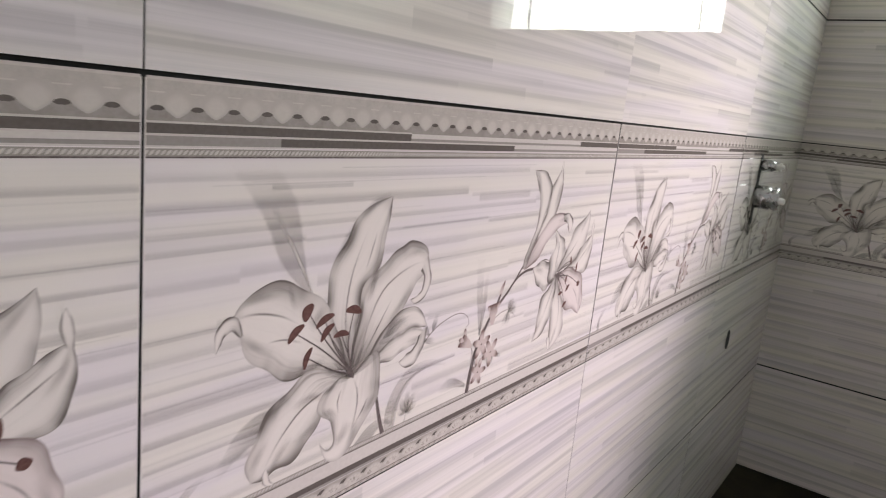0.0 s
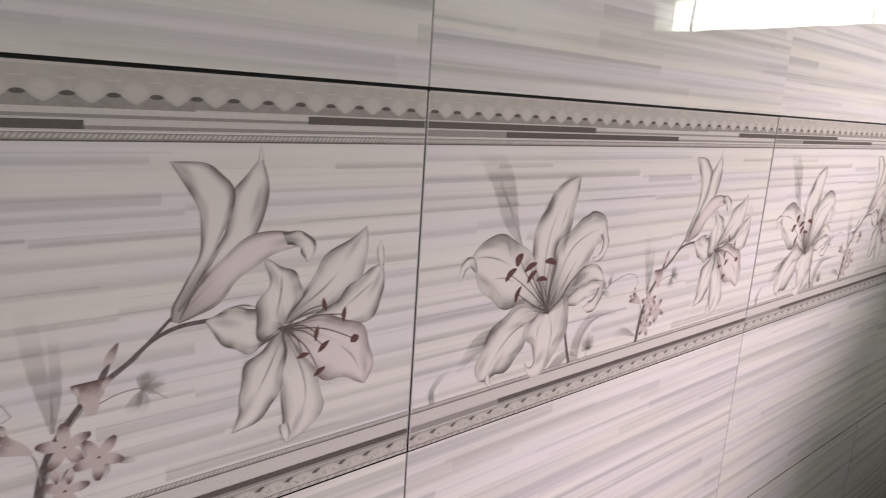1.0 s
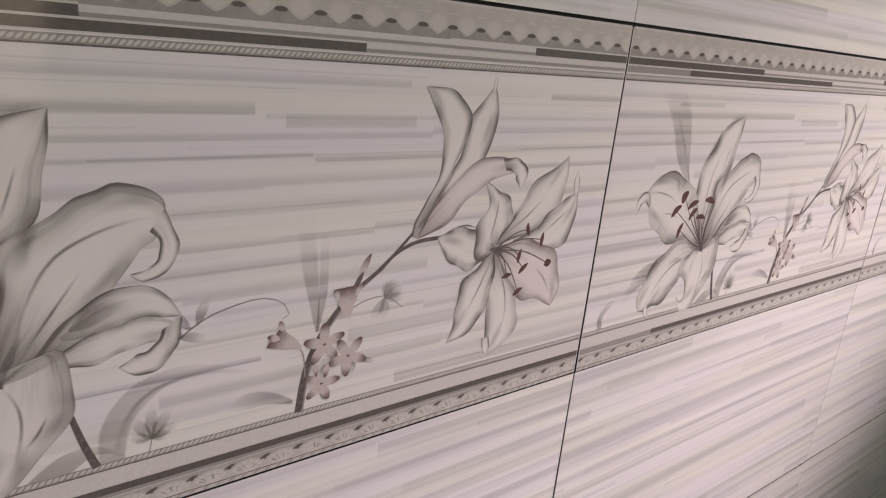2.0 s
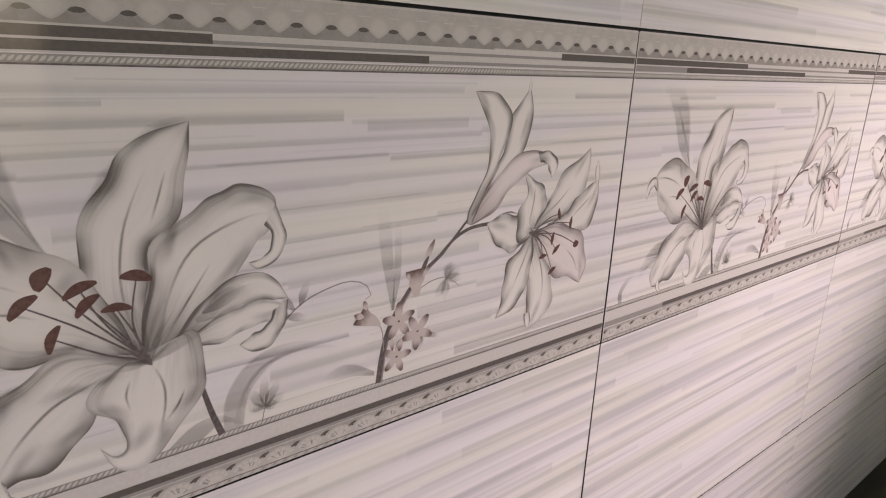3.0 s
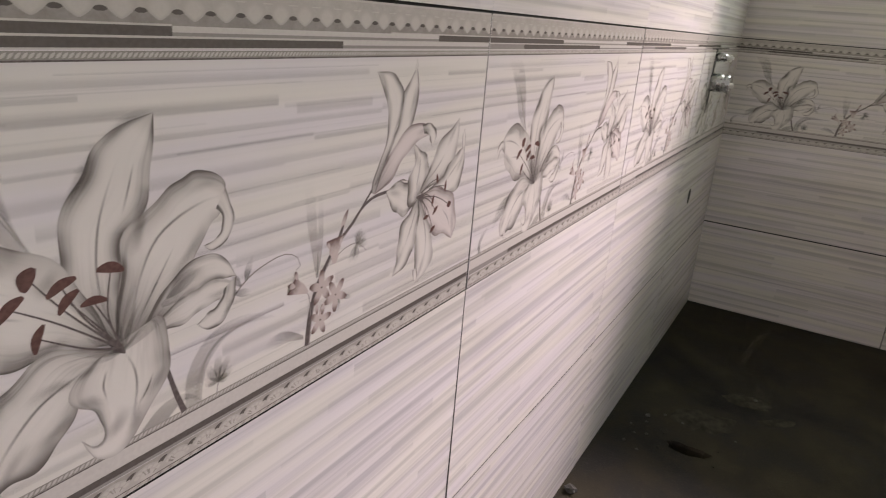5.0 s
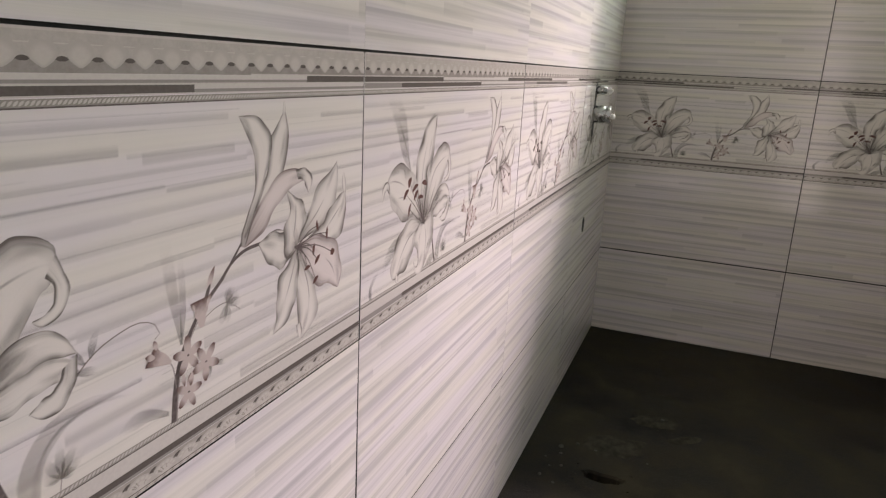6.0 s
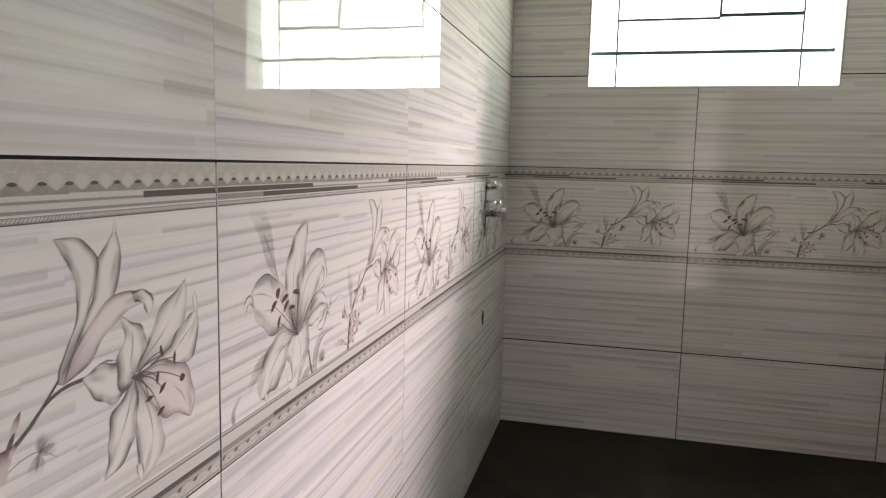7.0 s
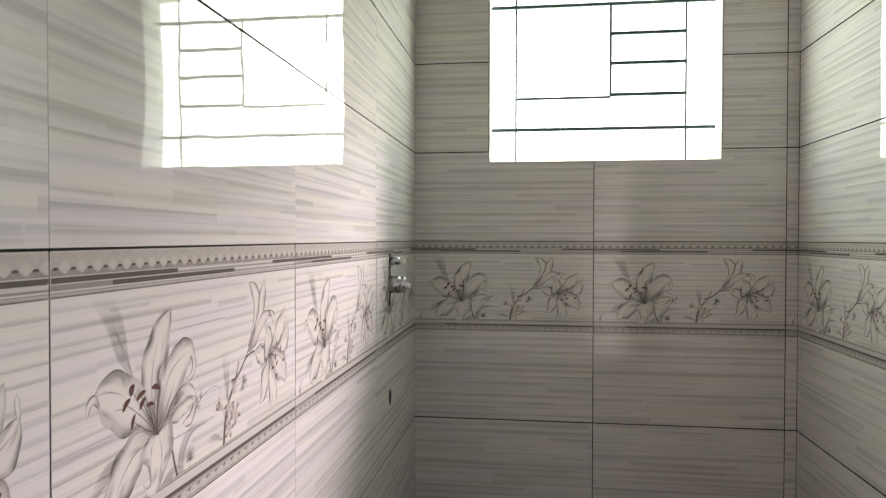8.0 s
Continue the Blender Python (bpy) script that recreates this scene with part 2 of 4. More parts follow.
def part(name, bm, material, parent, label=""):
    return tagged(finish(name, bm, material, parent), label)


def box(bm, lo, hi, bevel=0.0):
    c = [(a + b) / 2 for a, b in zip(lo, hi)]
    s = [b - a for a, b in zip(lo, hi)]
    made = bmesh.ops.create_cube(bm, size=1.0, matrix=Matrix.LocRotScale(c, None, s))
    if bevel:
        edges = {e for v in made["verts"] for e in v.link_edges}
        bmesh.ops.bevel(bm, geom=list(edges), offset=bevel, segments=2, profile=0.5, affect="EDGES")
    return bm


def boxes(name, material, *pairs):
    bm = bmesh.new()
    for lo, hi in pairs:
        box(bm, lo, hi)
    return finish(name, bm, material)


# ---- setting ----
RX, RY, H = 1.233, -3.15, 2.4
G = 0.0015
wall_left = tagged(boxes("wall_left", GROUT, ((-0.16, RY - 0.15, -0.05), (-G, WT, H))), "tiled bathroom wall with dark cement joints", "wall", kind="structure")
wall_back = tagged(boxes("wall_back", GROUT, ((-G, G, -0.05), (WX0, WT, H)), ((WX1, G, -0.05), (RX + G, WT, H)), ((WX0, G, -0.05), (WX1, WT, WZ0)), ((WX0, G, WZ1), (WX1, WT, H))), "tiled bathroom wall with a barred window opening", "wall", kind="structure")
wall_right = tagged(boxes("wall_right", GROUT, ((RX + G, DY1, -0.05), (RX + 0.15, WT, H)), ((RX + G, RY - 0.15, -0.05), (RX + 0.15, DY0, H)), ((RX + G, DY0, DZ), (RX + 0.15, DY1, H))), "tiled bathroom wall with a doorway", "wall", kind="structure")
wall_front = tagged(boxes("wall_front", PLASTER, ((-G, RY - 0.15, -0.05), (RX + G, RY, H))), "plain plastered wall closing the bathroom", "wall", kind="structure")
SX0, SX1, SY0, SY1 = 0.130, 0.258, -0.995, -0.925


def floor_mesh():
    """Screed slab with a worn, uneven oval hole in it."""
    bm = bmesh.new()
    for lo, hi in (((-G, RY, -0.05), (RX + G, SY0, 0.0)), ((-G, SY1, -0.05), (RX + G, G, 0.0)), ((-G, SY0, -0.05), (SX0, SY1, 0.0)), ((SX1, SY0, -0.05), (RX + G, SY1, 0.0)), ((SX0 - 0.01, SY0 - 0.01, -0.09), (SX1 + 0.01, SY1 + 0.01, -0.05))):
        box(bm, lo, hi)
    cx, cy, hx, hy, n = (SX0 + SX1) / 2, (SY0 + SY1) / 2, (SX1 - SX0) / 2, (SY1 - SY0) / 2, 40
    rings = [[], [], [], []]
    for k in range(n):
        a = 2 * math.pi * (k + 0.5) / n
        c, d = math.cos(a), math.sin(a)
        out = 1 / max(abs(c), abs(d))
        wear = 1 + 0.10 * math.sin(3 * a + 0.6) + 0.06 * math.sin(7 * a) + 0.04 * math.sin(13 * a + 2)
        c2, d2 = math.copysign(abs(c) ** 0.75, c), math.copysign(abs(d) ** 0.75, d)
        for ring, x, y, z in zip(rings, (out * c * hx, 0.048 * c2 * wear, 0.043 * c2 * wear, 0.042 * c2), (out * d * hy, 0.020 * d2 * wear, 0.016 * d2 * wear, 0.016 * d2), (0.0, 0.0, -0.006, -0.05)):
            ring.append(bm.verts.new((cx + x, cy + y, z)))
    for a, b in zip(rings, rings[1:]):
        for k in range(n):
            bm.faces.new((a[k], a[(k + 1) % n], b[(k + 1) % n], b[k]))
    return bm


floor = tagged(finish("floor", floor_mesh(), FLOOR), "dark damp unfinished cement screed floor with a slot", "floor", kind="structure")
ceiling = tagged(boxes("ceiling", PLASTER, ((-0.16, RY - 0.15, H), (RX + 0.15, WT, H + 0.1))), "plain plastered ceiling", "ceiling", kind="structure")


# ---- tiles ----
TW, TH = 0.6, 0.3
JOINT, JOINT_UP = 0.0016, 0.0006


def tile_mesh(name, x0, x1, y0, y1, material, notch=None):
    """A glazed tile in its own metres: x along the wall, y up, z into the room; notch cuts the corner (x, y) away from the window."""
    pts = [(x0, y0), (x1, y0), (x1, y1), (x0, y1)]
    if notch:
        nx, ny, side = notch
        pts = [(x0, y0), (x1, y0), (x1, ny), (nx, ny), (nx, y1), (x0, y1)] if side == "right" else [(x0, y0), (x1, y0), (x1, y1), (nx, y1), (nx, ny), (x0, ny)]
    b = 0.0003
    cx, cy = (x0 + x1) / 2, (y0 + y1) / 2
    bm = bmesh.new()
    n = len(pts)
    ins = []
    for i in range(n):
        a, p, c = Vector(pts[i - 1]), Vector(pts[i]), Vector(pts[(i + 1) % n])
        e1, e2 = (p - a).normalized(), (c - p).normalized()
        ins.append(p + b * (Vector((-e1.y, e1.x)) + Vector((-e2.y, e2.x))))
    back = [bm.verts.new((p[0], p[1], -0.008)) for p in pts]
    rim = [bm.verts.new((p[0], p[1], -b)) for p in pts]
    top = [bm.verts.new((p[0], p[1], 0.0)) for p in ins]
    for i in range(n):
        j = (i + 1) % n
        bm.faces.new((back[i], back[j], rim[j], rim[i])).material_index = 1
        bm.faces.new((rim[i], rim[j], top[j], top[i])).material_index = 2 if abs(pts[i][0] - pts[j][0]) < 1e-6 else 1
    bm.faces.new(top)
    bm.normal_update()
    me = bpy.data.meshes.new(name)
    bm.to_mesh(me)
    bm.free()
    me.materials.append(material)
    me.materials.append(BISQUE)
    me.materials.append(PALE_EDGE)
    return me


TILE_MESHES = {}


def wall_frame(origin, along, normal):
    m = Matrix((along, (0, 0, 1), normal)).transposed().to_4x4()
    return Matrix.Translation(origin) @ m


def lay_tile(wall, base, x0, x1, row, kind="tile", cut0=0.0, cut1=TW, notch=None, decorate=None):
    """One tile whose printed left end would lie at x0 - cut0 along the wall."""
    below, above = (0.0003 if row == 2 else JOINT), (0.0006 if row == 1 else JOINT)
    upright = 0.0012 if wall is wall_back else JOINT_UP
    if wall is wall_left and row < 2:
        below, above, upright = 0.0009, (0.0009 if row == 0 else 0.0006), 0.0004
    key = (kind, below, above, upright, round(cut0, 3), round(cut1, 3), notch)
    if key not in TILE_MESHES:
        TILE_MESHES[key] = tile_mesh(kind, cut0 + upright, cut1 - upright, below, TH - above, DECOR if kind == "decor_tile" else TILE, notch)
    ob = new(kind, TILE_MESHES[key])
    ob.parent = wall
    lean = Matrix.Translation((TW / 2, TH / 2, 0)) @ pose(0, 0, random.uniform(-0.0003, 0.0003), random.uniform(-0.12, 0.12), random.uniform(-0.10, 0.10), 0) @ Matrix.Translation((-TW / 2, -TH / 2, 0))
    ob.matrix_world = base @ Matrix.Translation((x0 - cut0, row * TH, 0)) @ lean
    if kind == "decor_tile":
        decorate_tile(ob, cut0, cut1)
    return ob


# ---- the printed decor of the border tiles, in millimetres of the tile ----
def glide(points, n):
    """n + 1 places along the smooth curve through the points."""
    p = [Vector(q) for q in points]
    lens = [0.0]
    for a, b in zip(p, p[1:]):
        lens.append(lens[-1] + max((b - a).length, 1e-6))
    out = []
    for k in range(n + 1):
        d = lens[-1] * k / n
        i = 0
        while i < len(p) - 2 and d > lens[i + 1]:
            i += 1
        t = (d - lens[i]) / (lens[i + 1] - lens[i])
        p0, p1, p2, p3 = p[max(i - 1, 0)], p[i], p[i + 1], p[min(i + 2, len(p) - 1)]
        out.append(0.5 * (2 * p1 + (p2 - p0) * t + (2 * p0 - 5 * p1 + 4 * p2 - p3) * t * t + (3 * p1 - p0 - 3 * p2 + p3) * t ** 3))
    return out


class Print:
    """Collects the printed shapes, each a hair above the one before."""

    def __init__(self, materials, lift=0.03):
        self.bm = bmesh.new()
        self.uv, self.style = self.bm.loops.layers.uv.new("print"), self.bm.loops.layers.uv.new("style")
        self.mats, self.z, self.step = materials, lift, 0.0025

    def sheet(self, left, right, mat, edge=1.0, throat=1.0, across=6):
        self.z += self.step
        rows = []
        for k, (a, b) in enumerate(zip(left, right)):
            v = k / (len(left) - 1)
            rows.append([(self.bm.verts.new(((a.x + (b.x - a.x) * i / across) / 1000, (a.y + (b.y - a.y) * i / across) / 1000, self.z / 1000)), i / across, v) for i in range(across + 1)])
        for r0, r1 in zip(rows, rows[1:]):
            for i in range(across):
                quad = (r0[i], r0[i + 1], r1[i + 1], r1[i])
                face = self.bm.faces.new([q[0] for q in quad])
                face.material_index = self.mats.index(mat)
                for loop, q in zip(face.loops, quad):
                    loop[self.uv].uv = (q[1], q[2])
                    loop[self.style].uv = (edge, throat)
                if face.normal.z < 0 or face.calc_area() and self.turned(face):
                    face.normal_flip()

    def turned(self, face):
        face.normal_update()
        return face.normal.z < 0

    def petal(self, left, right, mat=None, edge=1.0, throat=1.0, n=40):
        sides = glide(left, n), glide(right, n)
        if mat not in (WASH, WASH_PALE, WASH_DARK, WASH_LEAF, WASH_FAINT):
            span = (sides[0][n // 2] - sides[1][n // 2]).length
            for j, side in enumerate(sides):
                for k in range(1, n):
                    d = (side[k + 1] - side[k - 1]).normalized()
                    side[k] += Vector((-d.y, d.x)) * min(0.034 * span, 1.9) * math.sin(20.0 * k / n + 2.3 * j + left[0][0]) * math.sin(math.pi * k / n)
        self.sheet(*sides, mat or PETAL, edge, throat)

    def stroke(self, points, w0, w1, mat=None, n=12):
        mid = glide(points, n)
        left, right = [], []
        for k, p in enumerate(mid):
            d = (mid[min(k + 1, n)] - mid[max(k - 1, 0)]).normalized()
            h = (w0 + (w1 - w0) * k / n) / 2
            left.append(p + h * Vector((-d.y, d.x)))
            right.append(p - h * Vector((-d.y, d.x)))
        self.sheet(left, right, mat or FINE, across=1 if mat not in (WASH, WASH_PALE, WASH_DARK, WASH_FOLD, WASH_RIB, WASH_LIGHT) else 4)

    def folds(self, *paths):
        for path, w0, w1 in paths:
            self.stroke(path, 1.3 * w0, 1.3 * w1, WASH_FOLD)

    def rib(self, points, w0, w1):
        """A soft inked line that fades at its ends and sides."""
        self.stroke(points, 1.6 + 1.2 * w0, 1.6 + 1.2 * w1, WASH_RIB, n=16)

    def lens(self, x, y, length, width, turn, mat, bend=0.0, n=8, blunt=0.7):
        """A pointed oval from its middle; turn in degrees."""
        c, s = math.cos(radians(turn)), math.sin(radians(turn))
        left, right = [], []
        for k in range(n + 1):
            t = k / n
            a = (t - 0.5) * length
            h = width / 2 * math.sin(math.pi * min(max(t, 0.03), 0.97)) ** blunt
            o = bend * math.sin(math.pi * t)
            for side, h2 in ((left, h), (right, -h)):
                side.append(Vector((x + a * c - (o + h2) * s, y + a * s + (o + h2) * c)))
        self.sheet(left, right, mat, across=4)

    def blade(self, x0, y0, x1, y1, width, mat, bend=0.0):
        """A lens from its foot to its tip."""
        d = Vector((x1 - x0, y1 - y0))
        self.lens((x0 + x1) / 2, (y0 + y1) / 2, d.length, width, math.degrees(math.atan2(d.y, d.x)), mat, bend)

    def strip(self, x0, x1, y0, y1, mat, edge=1.0):
        self.sheet([Vector((x0, y1)), Vector((x1, y1))], [Vector((x0, y0)), Vector((x1, y0))], mat, edge, across=1)

    def disc(self, x, y, rx, ry, mat, n=10):
        self.lens(x, y, 2 * rx, 2 * ry, 0, mat, n=n, blunt=0.5)

    def done(self, name, cut0, cut1):
        """The mesh, trimmed where the tile itself is cut."""
        for at, sign in ((cut0 + 0.0015, -1), (cut1 - 0.0015, 1)):
            bmesh.ops.bisect_plane(self.bm, geom=self.bm.verts[:] + self.bm.edges[:] + self.bm.faces[:], plane_co=(at, 0, 0), plane_no=(sign, 0, 0), clear_outer=True)
        me = bpy.data.meshes.new(name)
        self.bm.to_mesh(me)
        self.bm.free()
        for m in self.mats:
            me.materials.append(m)
        return me


FLOWER_INKS = [WASH_LEAF, WASH_FAINT, WASH_FOLD, WASH_RIB, WASH_LIGHT, WASH_DARK, PETAL, PETAL_PINK, BLOSSOM, ANTHER, STEM, FINE, WASH, WASH_PALE]


def blossom(P, x, y, r, turn):
    for k in range(5):
        a = radians(turn + 72 * k)
        P.lens(x + 0.56 * r * math.cos(a), y + 0.56 * r * math.sin(a), 1.05 * r, 0.52 * r, turn + 72 * k, BLOSSOM, blunt=0.5)
    P.disc(x, y, 1.1, 0.8, STEM, n=6)


def large_lily(cut0, cut1):
    P = Print(FLOWER_INKS)
    # pale leaves behind the flower
    P.petal([(20, 38), (19, 50), (29, 62), (46, 67)], [(27, 38), (26, 49), (34, 57), (46, 67)], WASH_PALE)
    P.petal([(124, 158), (110, 174), (100, 183), (89, 197), (81, 214), (69, 232), (48, 258)], [(129, 158), (120, 172), (115, 188), (112, 203), (109, 218), (102, 236), (84, 258)], WASH_LEAF)
    P.stroke([(126, 160), (117, 176), (107, 194), (97, 210), (84, 230)], 2.4, 5.0, WASH_LIGHT, n=16)
    P.petal([(98, 96), (78, 94), (62, 84), (48, 62)], [(90, 70), (78, 72), (64, 66), (48, 54)], WASH_PALE)
    P.petal([(207, 38), (209, 60), (221, 78), (240, 87), (268, 86), (297, 73)], [(222, 38), (226, 58), (236, 70), (248, 77), (268, 78), (297, 73)], WASH_FAINT)
    P.stroke([(217, 40), (221, 58), (231, 72), (246, 79), (270, 80), (294, 74)], 4.0, 3.0, WASH_FOLD, n=16)
    P.petal([(196, 38), (206, 44), (214, 43), (224, 37)], [(172, 38), (190, 50), (208, 50), (224, 37)], WASH_PALE)
    P.petal([(322, 48), (305, 58), (290, 60), (276, 50)], [(322, 44), (305, 48), (290, 48), (276, 50)], WASH_PALE)
    P.stroke([(196, 72), (201, 54), (207, 37)], 3.0, 4.6, STEM)
    # back petals
    P.petal([(160, 102), (147, 118), (138, 140), (135, 156), (135, 171), (139, 184), (150, 201), (156, 214), (166, 221), (180, 227), (196, 231)],
            [(167, 102), (169, 143), (171, 157), (175, 167), (186, 178), (191, 190), (193, 202), (195, 218), (196, 231)], edge=1.0, throat=0.7)
    P.rib([(173, 210), (162, 186), (157, 169), (155, 149), (157, 128), (162, 108)], 0.5, 1.3)
    P.rib([(182, 206), (177, 190), (172, 176)], 0.3, 0.9)
    P.petal([(163, 105), (167, 140), (171, 162), (181, 172), (196, 184), (203, 188), (214, 190), (223, 194), (237, 192), (246, 184), (245, 174)],
            [(169, 98), (190, 110), (204, 119), (215, 130), (223, 142), (228, 153), (234, 160), (241, 163), (245, 174)], edge=0.85, throat=1.0)
    P.petal([(246, 180), (250, 170), (253, 160), (251, 151), (243, 143), (234, 141), (228, 145)], [(238, 168), (242, 164), (243, 158), (241, 152), (237, 148), (233, 147), (228, 146)], edge=1.2, throat=0.15)
    P.rib([(245, 175), (232, 175), (211, 169), (193, 158), (181, 138), (172, 110)], 1.0, 1.4)
    P.rib([(206, 152), (192, 132), (174, 106)], 0.4, 1.2)
    P.petal([(180, 106), (196, 125), (212, 136), (232, 140), (246, 131), (254, 118)], [(190, 102), (206, 112), (222, 118), (236, 120), (246, 119), (254, 118)], edge=0.9, throat=1.5)
    P.petal([(184, 104), (204, 114), (226, 120), (244, 119), (252, 112), (249, 101)], [(186, 101), (198, 99), (212, 99), (226, 104), (240, 105), (249, 101)], edge=0.8, throat=0.7)
    P.petal([(254, 118), (251, 101), (241, 89), (230, 87), (220, 94)], [(243, 112), (240, 105), (234, 101), (228, 99), (220, 94)], edge=1.2, throat=0.5)
    # petal that reaches out and curls under at its tip
    P.petal([(160, 106), (147, 140), (133, 159), (114, 174), (95, 180), (75, 178), (63, 170), (57, 160)],
            [(158, 104), (130, 110), (112, 110), (94, 115), (80, 125), (68, 138), (63, 150), (57, 160)], edge=0.75, throat=0.5)
    P.petal([(66, 150), (62, 162), (52, 163), (46, 154), (47, 142)], [(64, 149), (58, 154), (54, 153), (51, 149), (47, 142)], edge=1.3, throat=0.9)
    P.rib([(58, 162), (76, 162), (95, 157), (112, 148)], 1.4, 0.4)
    P.rib([(85, 141), (100, 140), (116, 134)], 0.3, 0.8)
    # long lower petal
    P.petal([(162, 100), (138, 110), (119, 111), (103, 103), (87, 90), (77, 73), (72, 59), (77, 46)],
            [(158, 96), (141, 88), (136, 74), (127, 59), (112, 49), (98, 47), (88, 44), (77, 46)], edge=0.95, throat=0.55)
    P.petal([(89, 52), (86, 46), (89, 39), (97, 37)], [(90, 52), (92, 47), (93, 42), (97, 37)], edge=0.9, throat=0.0)
    P.rib([(152, 98), (138, 93), (116, 84), (97, 66), (86, 48)], 0.7, 1.6)
    # front petal with a curled tail
    P.petal([(166, 97), (152, 98), (139, 93), (134, 82), (138, 72), (147, 65), (152, 55), (150, 47), (144, 46), (137, 53)],
            [(168, 97), (180, 104), (193, 110), (199, 95), (198, 77), (190, 63), (180, 48), (168, 38), (156, 33), (144, 37), (137, 53)], edge=0.85, throat=0.25)
    P.rib([(167, 97), (173, 84), (174, 70), (170, 51)], 0.7, 1.3)
    P.rib([(156, 90), (153, 80), (155, 70)], 0.9, 0.3)
    P.rib([(186, 76), (181, 66), (174, 58)], 0.3, 1.1)
    # soft inked folds
    P.folds((((194, 231), (177, 226), (160, 212)), 5, 9), (((158, 214), (147, 196), (140, 178)), 5, 8), (((189, 190), (182, 172), (174, 150)), 6, 9), (((246, 178), (233, 185), (214, 181)), 9, 8), (((228, 158), (214, 142), (196, 126)), 5, 10), (((190, 178), (184, 168), (180, 152)), 5, 7), (((200, 122), (212, 130), (228, 130)), 11, 9), (((250, 112), (240, 110), (226, 110)), 6, 6))
    P.folds((((240, 90), (246, 98), (249, 108)), 6, 5), (((149, 46), (158, 50), (168, 62)), 8, 14), (((198, 80), (188, 68), (176, 60)), 7, 11), (((136, 76), (145, 74), (154, 64)), 7, 10), (((166, 40), (172, 50), (174, 62)), 8, 8), (((140, 88), (126, 92), (108, 88)), 6, 9), (((76, 48), (80, 60), (90, 74)), 9, 9), (((92, 46), (100, 58), (112, 68)), 6, 9))
    P.folds((((134, 72), (124, 66), (112, 60)), 6, 8), (((104, 102), (96, 92), (90, 82)), 6, 9), (((64, 151), (74, 142), (90, 132)), 7, 9), (((108, 111), (124, 114), (140, 118)), 7, 8), (((62, 169), (78, 172), (96, 172)), 5, 9), (((134, 158), (128, 150), (120, 142)), 8, 12), (((100, 178), (104, 168), (108, 158)), 5, 7))
    P.blade(194, 116, 240, 132, 15, WASH_DARK)
    P.blade(198, 120, 226, 134, 11, WASH_DARK)
    # inked throat
    for x, y, width in ((150, 148, 15), (176, 150, 15), (192, 132, 12), (210, 117, 9), (128, 116, 12), (138, 130, 12), (140, 101, 9)):
        P.blade(166, 97, x, y, width, WASH_DARK)
    # stamens
    for x, y, length, width, turn in ((119, 155, 13, 9, 60), (109, 142, 17, 6.5, 38), (135, 146, 18, 6, 22), (138, 137, 16, 6, 42), (152, 132, 16, 5, -4), (163, 148, 17, 6.5, -14), (121, 122, 16, 5.5, 68)):
        bend = -0.10 if y > 140 else 0.06
        mid = ((x + 166) / 2 + bend * (y - 98), (y + 98) / 2 - bend * (166 - x))
        P.stroke([(x, y), mid, (166, 99)], 0.8, 1.5, STEM)
        P.lens(x, y, length, width, turn, ANTHER, bend=1.6, blunt=0.5)
    P.lens(164, 101, 14, 5, 125, STEM)
    return P.done("lily_print", cut0, cut1)


